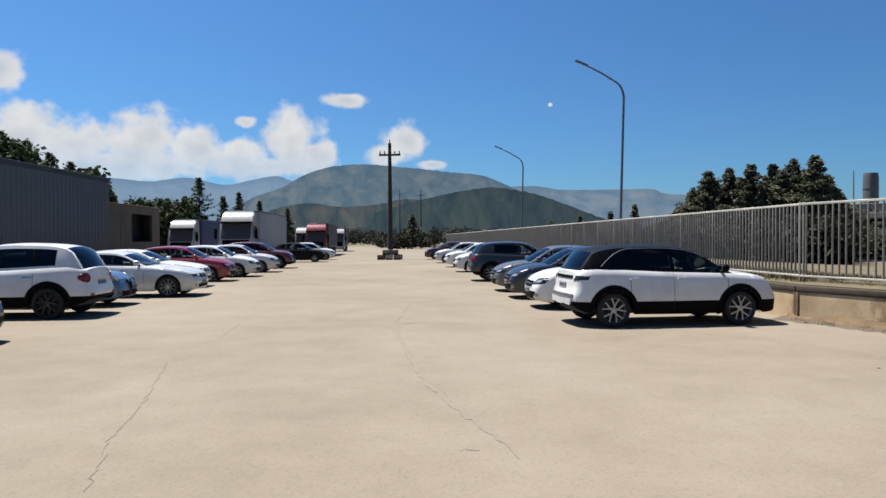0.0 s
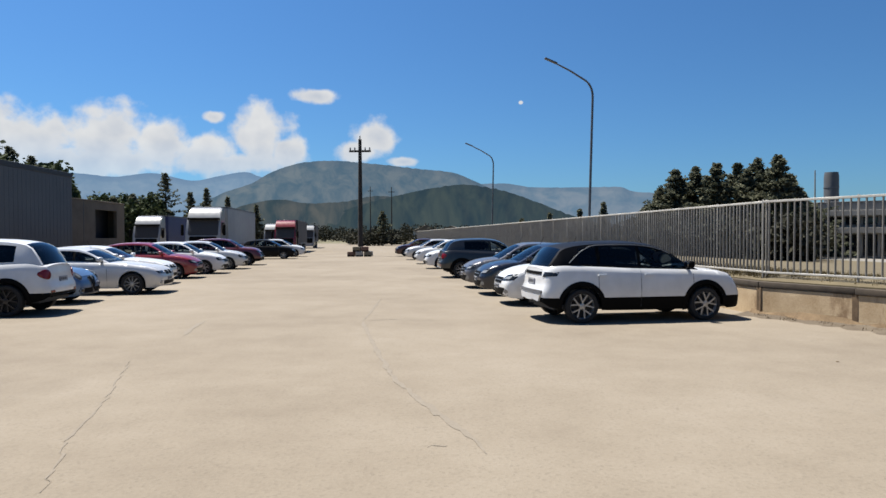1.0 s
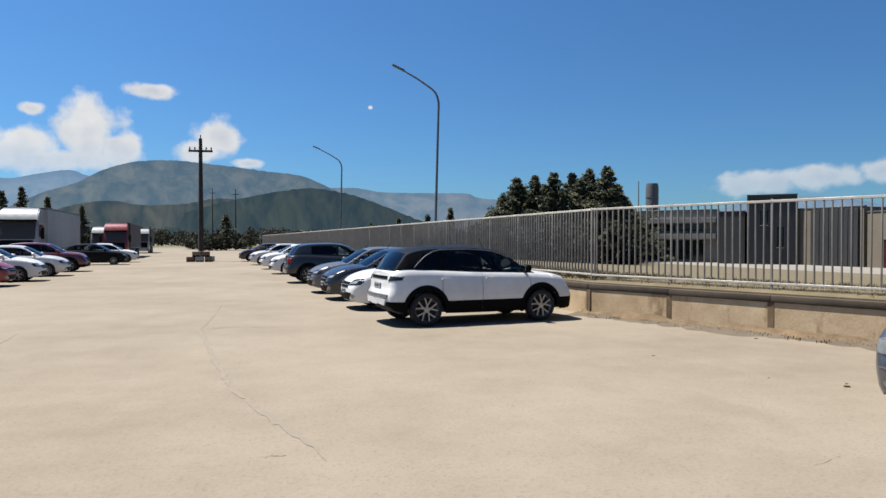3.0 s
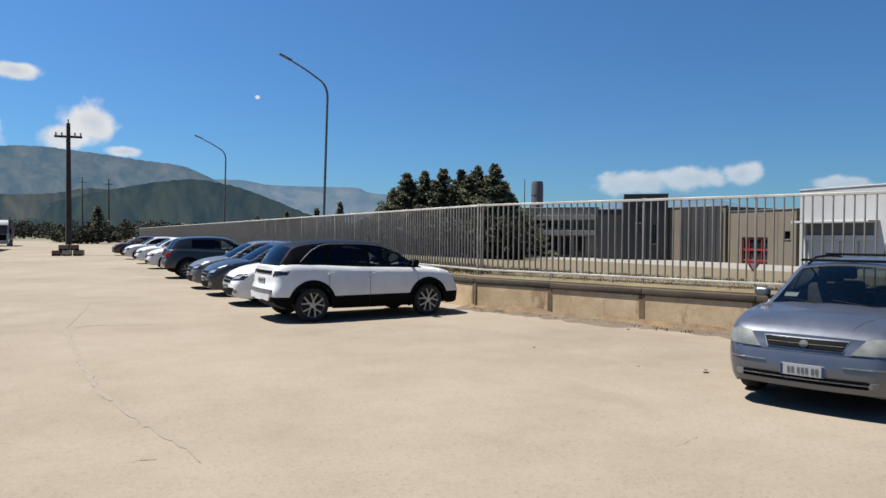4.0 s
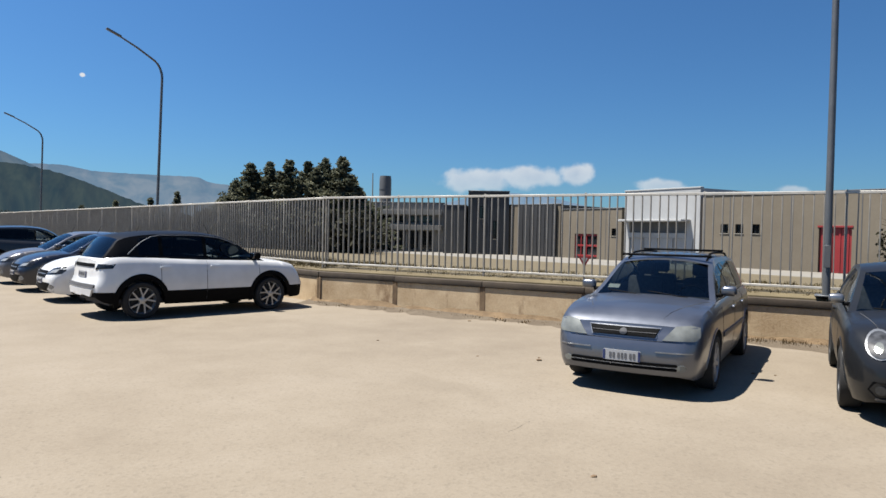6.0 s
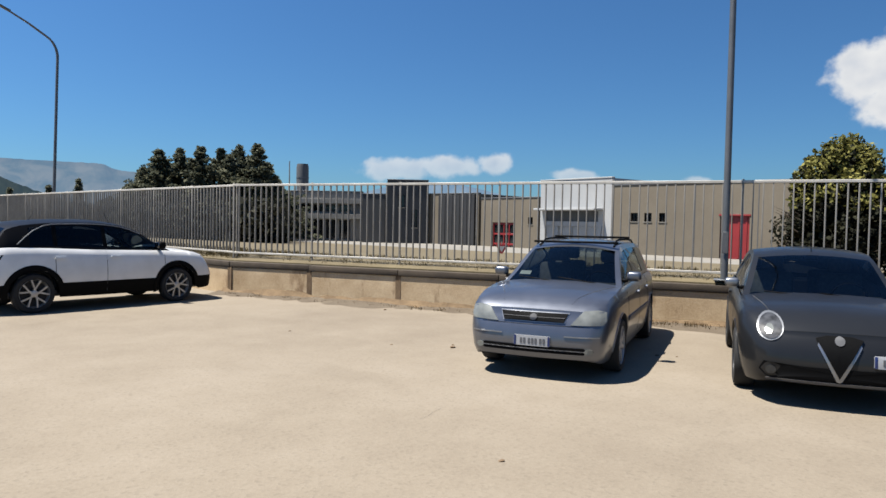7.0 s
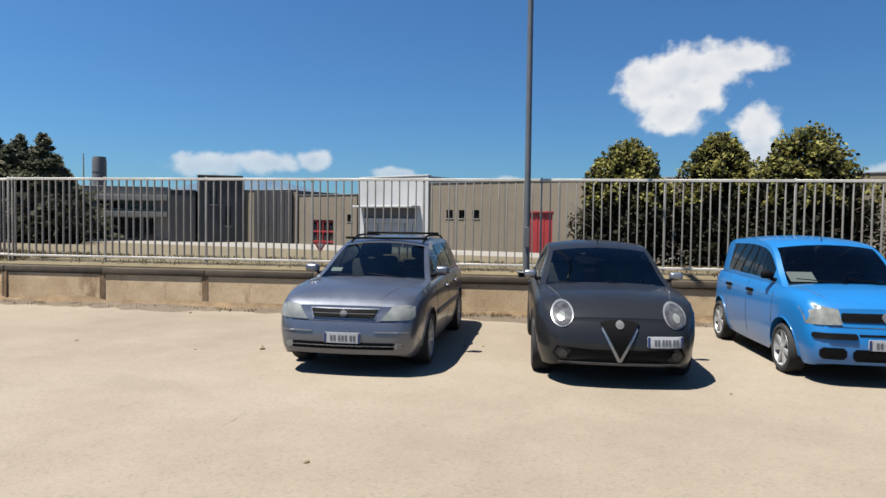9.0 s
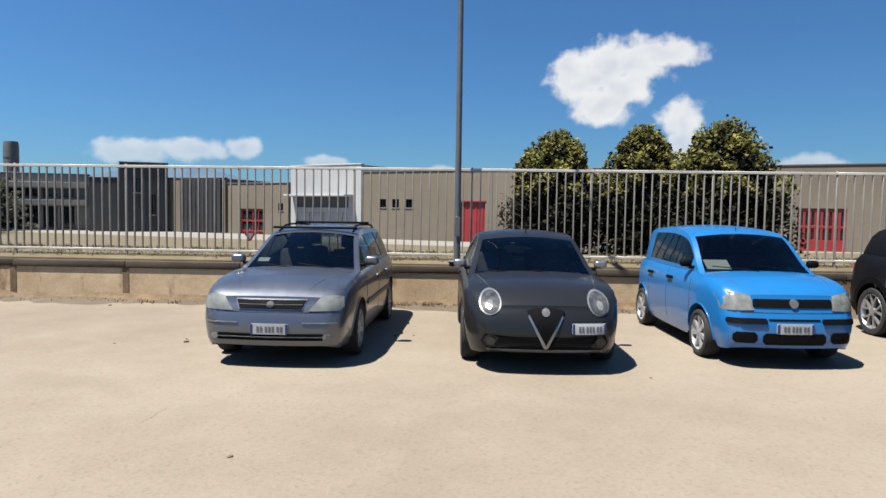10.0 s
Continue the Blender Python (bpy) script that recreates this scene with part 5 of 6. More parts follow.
def ribbed_door(house, x0, x1, z0, z1, mat, ribs):
    d = part("door", bevelled(x0 + 0.02, x1 - 0.02, 0.16, 0.22, z0, z1 - 0.02, 0.005), mat, house, "red metal factory door")
    for k in range(ribs):
        x = x0 + (x1 - x0) * (k + 0.5) / ribs
        part("rib", bevelled(x - 0.06, x + 0.06, 0.115, 0.157, z0 + 0.08, z1 - 0.1, 0.008), mat, d)
    part("lintel", bevelled(x0 - 0.08, x1 + 0.08, -0.05, 0.10, z1 + 0.005, z1 + 0.14, 0.01), mat, d)


def building(name, label, p0, p1, depth, z0, z1, mat, holes=(), joints=0.0, roof=None):
    """A block whose front runs from p0 to p1; x along the front, y into the block."""
    a, b = Vector((*p0, 0)), Vector((*p1, 0))
    width = (b - a).length
    o = thing(name, label, "building", frame_at(a, b - a))
    part("wall", pierced_wall(width, z0, z1, list(holes)), mat, o, smooth=False)
    for nm, v in (("side_wall", (0, 0.3, 0.302, depth)), ("side_wall", (width - 0.3, width, 0.302, depth)), ("back_wall", (0.302, width - 0.302, depth - 0.3, depth))):
        bm = bmesh.new()
        box(bm, *v, z0, z1)
        part(nm, bm, mat, o, smooth=False)
    bm = bmesh.new()
    box(bm, 0.302, width - 0.302, 0.302, depth - 0.302, z1 - 0.5, z1 - 0.3)
    part("roof", bm, GREY_WALL, o, smooth=False)
    part("roof_edge", bevelled(-0.05, width + 0.05, -0.06, 0.35, z1 + 0.003, z1 + (0.4 if roof is DARK_WALL else 0.12), 0.02), roof or GREY_WALL, o)
    # added dark sheet behind the openings; its colour stands for indoor shade
    bm = bmesh.new()
    box(bm, 0.31, width - 0.31, 1.6, 1.7, z0, z1 - 0.52)
    part("dark_backing", bm, CABIN, o, smooth=False)
    if joints:
        n = int(width / joints)
        for k in range(1, n):
            x = k * width / n
            if not any(h[0] - 0.1 < x < h[1] + 0.1 for h in holes):
                part("panel_joint", bevelled(x - 0.03, x + 0.03, -0.015, 0.004, z0, z1 - 0.01, 0.004), GREY_WALL, o)
    return o


Z0 = YARD_Z
hall_holes = [(1.62, 2.28, 2.0, 2.72), (2.87, 3.53, 2.0, 2.72), (4.19, 4.85, 2.0, 2.72), (9.2, 11.4, Z0, 2.5), (33.5, 36.3, Z0, 2.25)]
hall = building("factory_hall", "long tan precast factory hall with red doors", (48.7, 36.0), (54.0, -31.0), 25, Z0, 5.0, TAN_WALL, hall_holes, 2.4)
for h in hall_holes[:3]:
    window_in(hall, *h, PLASTIC)
ribbed_door(hall, 9.2, 11.4, Z0, 2.5, RED_PAINT, 4)
glazed = part("door", bevelled(33.52, 36.28, 0.18, 0.22, Z0, 2.23, 0.005), SKY_GLASS, hall, "glazed door with red bars")
for k in range(9):
    x = 33.56 + 2.68 * k / 8
    part("door_bar", bevelled(x - 0.075, x + 0.075, 0.09, 0.17, Z0, 2.23, 0.006), RED_PAINT, glazed)
for z, w in ((Z0 + 0.45, 0.45), (1.05, 0.08), (2.14, 0.1)):
    part("door_rail", bevelled(33.5, 36.3, 0.08, 0.168, z - w, z + w, 0.006), RED_PAINT, glazed)
dock_holes = [(0.6, 6.9, Z0, 1.5), (0.6, 6.9, 1.95, 2.9)]
dock = building("loading_bay", "white clad loading bay with open slots", (48.9, 44.6), (48.75, 36.3), 18, Z0, 5.7, WHITE_WALL, dock_holes, 0.0, WHITE_WALL)
part("shutter", bevelled(0.62, 6.88, 0.2, 0.24, 1.96, 2.89, 0.005), GREY_WALL, dock, "grey louvred band")
part("shutter", bevelled(0.62, 6.88, 0.2, 0.24, Z0, 1.49, 0.005), WHITE_WALL, dock, "pale closed shutter")
for x in (2.1, 3.75, 5.4):
    part("bay_post", bevelled(x - 0.09, x + 0.09, 0.05, 0.25, Z0, 1.5, 0.01), WHITE_WALL, dock)
part("canopy", bevelled(0.2, 7.4, -1.2, -0.01, 2.93, 3.12, 0.03), WHITE_WALL, dock, "thin white canopy")
office_holes = [(1.7, 4.7, Z0, 1.75), (6.5, 7.1, 1.6, 2.3)]
office = building("office_block", "low tan office block with a red framed gate", (48.6, 52.6), (48.85, 44.9), 14, Z0, 4.15, TAN_WALL, office_holes, 1.9)
window_in(office, 6.5, 7.1, 1.6, 2.3, PLASTIC)
gate = part("gate", bevelled(1.73, 4.67, 0.2, 0.24, Z0, 1.73, 0.005), SKY_GLASS, office, "red framed glazed gate")
for k in range(5):
    x = 1.76 + 2.88 * k / 4
    part("gate_bar", bevelled(x - 0.05, x + 0.05, 0.1, 0.19, Z0, 1.73, 0.006), RED_PAINT, gate)
for z in (Z0 + 0.3, 0.6, 1.62):
    part("gate_rail", bevelled(1.72, 4.68, 0.11, 0.185, z - 0.09, z + 0.09, 0.006), RED_PAINT, gate)
striped = building("striped_block", "grey block with dark vertical fins", (47.2, 60.2), (48.5, 52.9), 14, Z0, 4.7, TAN_WALL)
for k in range(15):
    x = 0.3 + k * 0.5
    if 1.9 < x < 7.2:
        part("fin", bevelled(x - 0.215, x + 0.215, -0.25, -0.005, Z0, 4.6, 0.01), DARK_WALL, striped)
tower = building("dark_tower", "dark grey clad stair tower", (43.2, 61.9), (46.9, 59.4), 6, Z0, 6.15, DARK_WALL, [(1.2, 1.9, 3.2, 4.6), (2.7, 3.3, 1.0, 3.0)], 1.1)
window_in(tower, 1.2, 1.9, 3.2, 4.6, PLASTIC)
window_in(tower, 2.7, 3.3, 1.0, 3.0, PLASTIC)
building("dark_annex", "low dark grey annex beside the tower", (41.6, 64.4), (43.4, 62.6), 8, Z0, 4.6, DARK_WALL, (), 0.9)
band_holes = [(0.8 + k * 1.55, 2.1 + k * 1.55, 2.7, 3.5) for k in range(7)] + [(0.8 + k * 1.55, 2.1 + k * 1.55, Z0 + 0.25, 1.75) for k in range(7)]
BAND_WALL = weathered("pale_grey_render", (0.151, 0.142, 0.126), (0.222, 0.212, 0.191), 0.8, scale=0.3, fine=6)
banded = building("banded_building", "two-storey pale banded building with window strips", (33.6, 75.4), (43.4, 67.2), 12, Z0, 4.95, BAND_WALL, band_holes)
for h in band_holes:
    window_in(banded, *h, DARK_WALL, 0)
for z in (1.85, 3.6):
    part("ledge", bevelled(0.3, 12.6, -0.7, -0.005, z, z + 0.55, 0.02), BAND_WALL, banded)


def silo(p, r, z0, z1):
    o = thing("silo", "grey cylindrical tank standing behind the factory", "silo", Matrix.Translation((*p, z0)))
    bm = bmesh.new()
    tube(bm, [(0, 0, 0), (0, 0, z1 - z0 - 0.6), (0, 0, z1 - z0)], [r, r, r * 0.9], 24)
    part("tank", bm, GREY_WALL, o)
    for k in range(4):
        bm = bmesh.new()
        z = 2 + k * 2.3
        tube(bm, [(0, 0, z), (0, 0, z + 0.12)], r + 0.05, 24)
        part("hoop", bm, LAMP_STEEL, o)
    bm = bmesh.new()
    tube(bm, [(-r - 1.3, 0, 0), (-r - 1.3, 0, z1 - z0 + 0.3)], [0.16, 0.08], 8)
    part("mast", bm, GALV, o)


silo((51.5, 97.5), 0.95, Z0, 10.4)


def meter_cabinet(p, along):
    o = thing("meter_cabinet", "white metal meter cabinet beside the red barred door", "cabinet", frame_at(Vector((*p, Z0)), along))
    part("plinth", bevelled(-0.38, 0.38, -0.2, 0.2, 0, 0.12, 0.01), YARD, o)
    body = part("body", bevelled(-0.35, 0.35, -0.18, 0.18, 0.123, 1.15, 0.015), WHITE_WALL, o)
    part("door", bevelled(-0.31, 0.31, -0.20, -0.183, 0.17, 1.1, 0.006), WHITE_WALL, body)
    part("lid", bevelled(-0.38, 0.38, -0.22, 0.21, 1.153, 1.19, 0.008), WHITE_WALL, body)


def yield_sign(p, az):
    """Inverted triangle with a red border on a short post."""
    o = thing("yield_sign", "red and white triangular yield sign on a short post", "sign", pose(p[0], p[1], Z0, 0, 0, -az))
    bm = bmesh.new()
    tube(bm, [(0, 0.03, 0), (0, 0.03, 1.2)], 0.03, 8)
    part("post", bm, GALV, o)
    for nm, size, y0, y1, mat in (("plate", 0.47, -0.006, 0.0, RED_PAINT), ("white_field", 0.25, -0.010, -0.0065, WHITE_WALL)):
        bm = bmesh.new()
        tri = [(size * math.sin(q), 0.78 - size * math.cos(q)) for q in (0, 2 * math.pi / 3, 4 * math.pi / 3)]
        front, rear = ([bm.verts.new((x, y, z)) for x, z in tri] for y in (y0, y1))
        bm.faces.new(front)
        bm.faces.new(rear[::-1])
        for i in range(3):
            bm.faces.new((front[i], rear[i], rear[(i + 1) % 3], front[(i + 1) % 3]))
        bmesh.ops.recalc_face_normals(bm, faces=bm.faces[:])
        part(nm, bm, mat, o, smooth=False)


HALL_DIR = Vector((5.3, -67.0, 0)).normalized()
spot = Vector((48.7, 36.0, 0)) + HALL_DIR * 32.6 + Vector((-0.6, -0.05, 0))
meter_cabinet((spot.x, spot.y), HALL_DIR)
yield_sign((0.6 + 44 * math.sin(radians(44.2)), 44 * math.cos(radians(44.2))), 44.2)

# ---- sheds on the other side of the lot ----
shed = building("warehouse", "large grey metal clad warehouse with a dark roof edge", (-30.4, 18.0), (-34.55, 59.8), 22, 0, 7.0, GREY_WALL, (), 0.0, DARK_WALL)
for k in range(70):
    part("cladding_rib", bevelled(0.3 + k * 0.6, 0.38 + k * 0.6, -0.012, -0.002, 0.02, 6.95, 0.006), GREY_WALL, shed)
brown = building("shed", "brown shed with a wide dark opening", (-34.9, 60.3), (-36.0, 72.0), 14, 0, 5.15, BROWN_WALL, [(4.8, 9.8, 1.6, 4.4)], 2.3, BROWN_WALL)
part("opening_frame", bevelled(4.6, 10.0, 0.05, 0.2, 4.405, 4.6, 0.02), DARK_WALL, brown)


def lorry(p, heading, cab_mat, box_mat, label, size=1.0, trailer=13.0):
    """Tractor and box trailer, nose at p."""
    a = radians(heading)
    o = thing("lorry", label, "lorry", frame_at(Vector((*p, 0)), Vector((-math.sin(a), -math.cos(a), 0))) @ Matrix.Scale(size, 4), "parked lorries")
    bm = bmesh.new()
    prof = [(0.12, 0.45), (0.0, 0.7), (0.0, 1.5), (0.1, 2.0), (0.42, 2.95), (0.8, 3.6), (1.3, 3.85), (2.2, 3.85), (2.2, 0.8), (1.9, 0.45)]
    rings = [[bm.verts.new((x, y * (1.22 if 0.5 < z < 3 else 1.1), z)) for x, z in prof] for y in (-1, 1)]
    for i in range(len(prof)):
        j = (i + 1) % len(prof)
        bm.faces.new((rings[0][i], rings[0][j], rings[1][j], rings[1][i]))
    bm.faces.new(rings[0][::-1])
    bm.faces.new(rings[1])
    bmesh.ops.bevel(bm, geom=bm.edges[:], offset=0.06, segments=2, affect="EDGES")
    bvh = BVHTree.FromBMesh(bm)
    cab = part("cab", bm, cab_mat, o)
    part("windscreen", lay(bvh, rect(-1.04, 1.04, 1.8, 2.92, 0.08), "f", proud=0.012), CABIN, cab, "dark windscreen")
    part("sun_visor", bevelled(0.15, 0.5, -1.1, 1.1, 2.93, 3.08, 0.03), PLASTIC, cab)
    part("grille", lay(bvh, rect(-0.95, 0.95, 0.9, 1.74, 0.06), "f", proud=0.02), PLASTIC, cab, "black grille")
    part("bumper", bevelled(-0.1, 0.3, -1.2, 1.2, 0.35, 0.78, 0.06, 2), cab_mat, cab)
    for s in (1, -1):
        part("headlight", bevelled(-0.13, -0.08, s * 0.95 - 0.18, s * 0.95 + 0.18, 0.5, 0.7, 0.02), LENS, cab)
        part("side_window", bevelled(0.55, 1.5, s * 1.215 - 0.01, s * 1.215 + 0.01, 1.95, 2.75, 0.008), SKY_GLASS, cab)
        part("mirror", bevelled(0.1, 0.25, s * 1.45 - 0.1, s * 1.45 + 0.1, 1.8, 2.6, 0.04), PLASTIC, cab)
    t = part("trailer", bevelled(2.7, 2.7 + trailer, -1.25, 1.25, 1.1, 3.95, 0.03), box_mat, o)
    for z in (1.13, 3.9):
        part("trim_rail", bevelled(2.69, 2.71 + trailer, -1.265, 1.265, z - 0.06, z + 0.06, 0.01), GREY_PLASTIC, t)
    part("chassis", bevelled(0.8, 2.6 + trailer, -0.5, 0.5, 0.75, 1.05, 0.02), PLASTIC, o)
    for x in (1.1, 4.6, 2.7 + trailer - 4.2, 2.7 + trailer - 2.9, 2.7 + trailer - 1.6):
        for s in (1, -1):
            add_wheel(o, x, s * 1.05, 0.5, "cover")


WHITE_CAB = car_paint("white_cab_paint", (0.281, 0.281, 0.276))
RED_CAB = car_paint("red_cab_paint", (0.16, 0.00727, 0.00727))
BLUE_TARP = weathered("blue_tarpaulin", (0.0097, 0.017, 0.0679), (0.0194, 0.0291, 0.107), 0.6, scale=0.8, fine=10)
WHITE_TARP = weathered("white_trailer_skin", (0.189, 0.202, 0.208), (0.277, 0.29, 0.296), 0.5, scale=0.5, fine=8)
DARK_TARP = weathered("dark_trailer_skin", (0.0291, 0.0243, 0.0218), (0.0582, 0.0485, 0.0436), 0.7, scale=0.5, fine=8)
lorry((-18.3, 48.2), 171.5, WHITE_CAB, WHITE_TARP, "white lorry with a pale box trailer")
lorry((-26.0, 55.8), 171.5, WHITE_CAB, BLUE_TARP, "white lorry with a blue tarpaulin trailer", 0.9)
lorry((-17.8, 68.5), 171.5, RED_CAB, DARK_TARP, "red lorry with a dark trailer", 0.87)
lorry((-20.6, 74.0), 171.5, WHITE_CAB, DARK_TARP, "white lorry with a dark trailer", 0.8)
lorry((-22.2, 97.0), 171.5, WHITE_CAB, DARK_TARP, "small white lorry at the end of the lot", 0.85, 7.0)


# ---- trees ----
def leaf(bm, p, size, rnd, flatness=0.5):
    """One folded leaf or sprig of two triangles pairs."""
    d = Vector((rnd.gauss(0, 1), rnd.gauss(0, 1), rnd.gauss(0, flatness))).normalized()
    s = d.orthogonal().normalized()
    s = (Matrix.Rotation(rnd.uniform(0, 6.28), 3, d) @ s) * size * 0.32
    a, b = p - d * size * 0.5, p + d * size * 0.5
    vs = [bm.verts.new(c) for c in (a, p + s, b, p - s)]
    bm.faces.new((vs[0], vs[1], vs[2]))
    bm.faces.new((vs[0], vs[2], vs[3]))


def rounded_shrub(p, z0, r, h, seed, count):
    rnd = random.Random(seed)
    o = thing("shrub", "large rounded evergreen shrub with yellow-green leaves", "shrub", Matrix.Translation((*p, z0)), "shrubs behind the fence")
    bm = bmesh.new()
    tips = []
    for k in range(14):
        a, up = rnd.uniform(0, 6.28), rnd.uniform(0.3, 0.95)
        q = Vector((math.cos(a) * r * 0.75 * math.sqrt(1 - up * up * 0.8), math.sin(a) * r * 0.75 * math.sqrt(1 - up * up * 0.8), h * up))
        tips.append(q)
        tube(bm, [(q.x * 0.1, q.y * 0.1, 0), q * 0.5 + Vector((0, 0, 0.1)), q], [0.06, 0.035, 0.012], 6)
    for k in range(420):                                    # bare twigs inside and low down
        a, up, rr = rnd.uniform(0, 6.28), rnd.uniform(0.05, 0.62), r * rnd.uniform(0.55, 0.98)
        q = Vector((math.cos(a) * rr, math.sin(a) * rr, h * up))
        tube(bm, [q * 0.55 + Vector((0, 0, h * up * 0.25)), q * 0.8 + Vector((rnd.gauss(0, 0.05), rnd.gauss(0, 0.05), h * up * 0.14)), q], [0.014, 0.010, 0.004], 3)
    part("trunk", bm, BARK, o)
    blobs = []
    for k in range(95):
        a, v = k * 2.39996 + rnd.uniform(-0.3, 0.3), (k + 0.5) / 95 * 0.93 + 0.04
        rr = r * max(0.05, 1 - (max(0, v - 0.22) / 0.78) ** 1.7) ** 0.68 * rnd.uniform(0.66, 0.97)
        blobs.append((Vector((math.cos(a) * rr, math.sin(a) * rr, h * v * rnd.uniform(0.97, 1.02))), r * rnd.uniform(0.13, 0.27)))
    dim_leaves, lit_leaves = bmesh.new(), bmesh.new()
    for k in range(count):
        c, size = blobs[k % len(blobs)]
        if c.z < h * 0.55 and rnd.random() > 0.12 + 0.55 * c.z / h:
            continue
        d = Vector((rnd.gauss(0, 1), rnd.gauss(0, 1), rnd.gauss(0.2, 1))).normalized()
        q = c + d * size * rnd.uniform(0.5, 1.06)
        # upper, upward-facing leaves take the paler tone, imitating sunlight from above
        lit_side = q.z > h * 0.56 and d.z > -0.4 and rnd.random() < 0.5 + 0.45 * d.z
        leaf(lit_leaves if lit_side else dim_leaves, q, rnd.uniform(0.07, 0.14), rnd, 0.7)
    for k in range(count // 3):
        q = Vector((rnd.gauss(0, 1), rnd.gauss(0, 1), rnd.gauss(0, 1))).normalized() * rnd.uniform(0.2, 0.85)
        leaf(dim_leaves, Vector((q.x * r * 0.85, q.y * r * 0.85, h * (0.46 + 0.44 * q.z))), rnd.uniform(0.18, 0.3), rnd, 0.7)
    part("crown", dim_leaves, SHRUB_SHADED, o, smooth=False)
    part("lit_crown", lit_leaves, SHRUB_LIT, o, "yellow-green upper leaves in a sunlit tone", smooth=False)


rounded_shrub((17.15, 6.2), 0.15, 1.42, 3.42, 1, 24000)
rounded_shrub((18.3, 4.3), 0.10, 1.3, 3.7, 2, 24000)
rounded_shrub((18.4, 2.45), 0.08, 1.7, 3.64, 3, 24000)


def conifer(p, z0, h, r, seed, label="tall dark green conifer", count=2600, blunt=0.3):
    """Tapered trunk, whorls of limbs, and many sprigs along them."""
    rnd = random.Random(seed)
    o = thing("conifer", label, "tree", Matrix.Translation((*p, z0)), "conifers")
    bm = bmesh.new()
    tube(bm, [(0, 0, 0), (0.05, 0, h * 0.5), (0, 0.03, h * 0.97)], [0.22, 0.13, 0.02], 8)
    limbs = []
    n = 84
    for k in range(n):
        f = 0.10 + 0.88 * k / n
        reach = r * ((1 - f) ** 0.95 + blunt * 0.06) * rnd.choice((0.45, 0.8, 1.0, 1.15, 1.5)) * rnd.uniform(0.85, 1.15)
        a = k * 2.4 + rnd.uniform(-0.4, 0.4)
        root, tip = Vector((0, 0, f * h)), Vector((math.cos(a) * reach, math.sin(a) * reach, f * h + reach * rnd.uniform(-0.15, 0.35)))
        limbs.append((root, tip))
        tube(bm, [root, (root + tip) / 2 + Vector((0, 0, -0.03)), tip], [0.045, 0.025, 0.008], 4)
    part("trunk", bm, BARK, o)
    bm = bmesh.new()
    for k in range(count):
        root, tip = limbs[rnd.randrange(n)]
        t = rnd.random() ** 0.65
        q = root.lerp(tip, t) + Vector((rnd.gauss(0, 0.13), rnd.gauss(0, 0.13), rnd.gauss(0, 0.10)))
        leaf(bm, q, rnd.uniform(0.16, 0.42), rnd, 0.35)
    part("crown", bm, PINE, o, smooth=False)


def polar(az, d):
    return (0.6 + d * math.sin(radians(az)), d * math.cos(radians(az)))


# the pine group beyond the fence
for i, (az, d, top, r) in enumerate([(14.6, 76, 4.9, 3.6), (15.6, 74, 6.6, 4.2), (16.7, 72, 8.3, 4.4), (17.4, 75, 7.2, 4.4), (18.2, 74, 8.7, 4.2), (19.0, 76, 7.4, 4.4), (19.8, 70, 8.6, 4.4), (20.4, 75, 7.0, 4.2), (21.2, 74, 8.9, 4.4), (21.9, 72, 8.0, 4.2), (22.6, 74, 9.3, 4.6), (23.3, 75, 8.3, 4.4), (24.0, 70, 9.1, 4.4), (24.8, 74, 7.6, 4.0), (25.6, 75, 5.9, 3.6), (26.3, 78, 4.6, 3.0)]):
    conifer(polar(az, d), Z0, top - Z0, r, 20 + i, "dense dark pine in the group beyond the fence", 9000, 0.1)
# single conifers by the corner of the lot
for i, (az, d, top, r) in enumerate([(-24.0, 108, 11.2, 4.2), (-22.2, 112, 8.6, 2.6), (-21.0, 110, 9.2, 1.9), (-19.4, 115, 8.2, 1.8), (-26.3, 106, 7.8, 3.4), (-27.6, 104, 7.2, 3.2), (-28.8, 104, 6.6, 3.2), (-17.2, 118, 7.0, 1.6),
                                     (-37.2, 78, 12.4, 5.5), (-35.7, 80, 11.9, 5.5), (-34.3, 80, 10.8, 5.0), (-32.9, 84, 10.4, 5.0), (-31.6, 88, 9.9, 4.5), (-38.8, 76, 12.6, 5.5), (-7.0, 125, 6.3, 2.4),
                                     (9.3, 95, 6.0, 1.2), (11.2, 100, 7.2, 1.1), (4.6, 120, 5.4, 1.6), (6.9, 120, 6.4, 1.2)]):
    conifer(polar(az, d), 0 if az < 3 else Z0, top, r, 60 + i, "dark conifer at the edge of the lot" if az < 0 else "small slender conifer beyond the fence", 3600, 0.15)


def woodland(name, label, az0, az1, d0, d1, h0, h1, count, seed, per=260, base=0.0, mat=None):
    """Low far trees and hedges: clumps of leaves over a belt of ground."""
    rnd = random.Random(seed)
    bm = bmesh.new()
    for k in range(count):
        x, y = polar(rnd.uniform(az0, az1), rnd.uniform(d0, d1))
        h, r = rnd.uniform(h0, h1), rnd.uniform(1.6, 3.2)
        for j in range(per):
            d = Vector((rnd.gauss(0, 1), rnd.gauss(0, 1), rnd.gauss(0, 1))).normalized() * rnd.uniform(0.5, 1)
            leaf(bm, Vector((x + d.x * r, y + d.y * r, base + max(0.1, h * (0.5 + 0.5 * d.z)))), rnd.uniform(0.35, 0.8), rnd, 0.6)
    o = new(name, mesh_of(name, bm, mat or WOODS, False))
    tagged(o, label, "trees", kind="stuff")


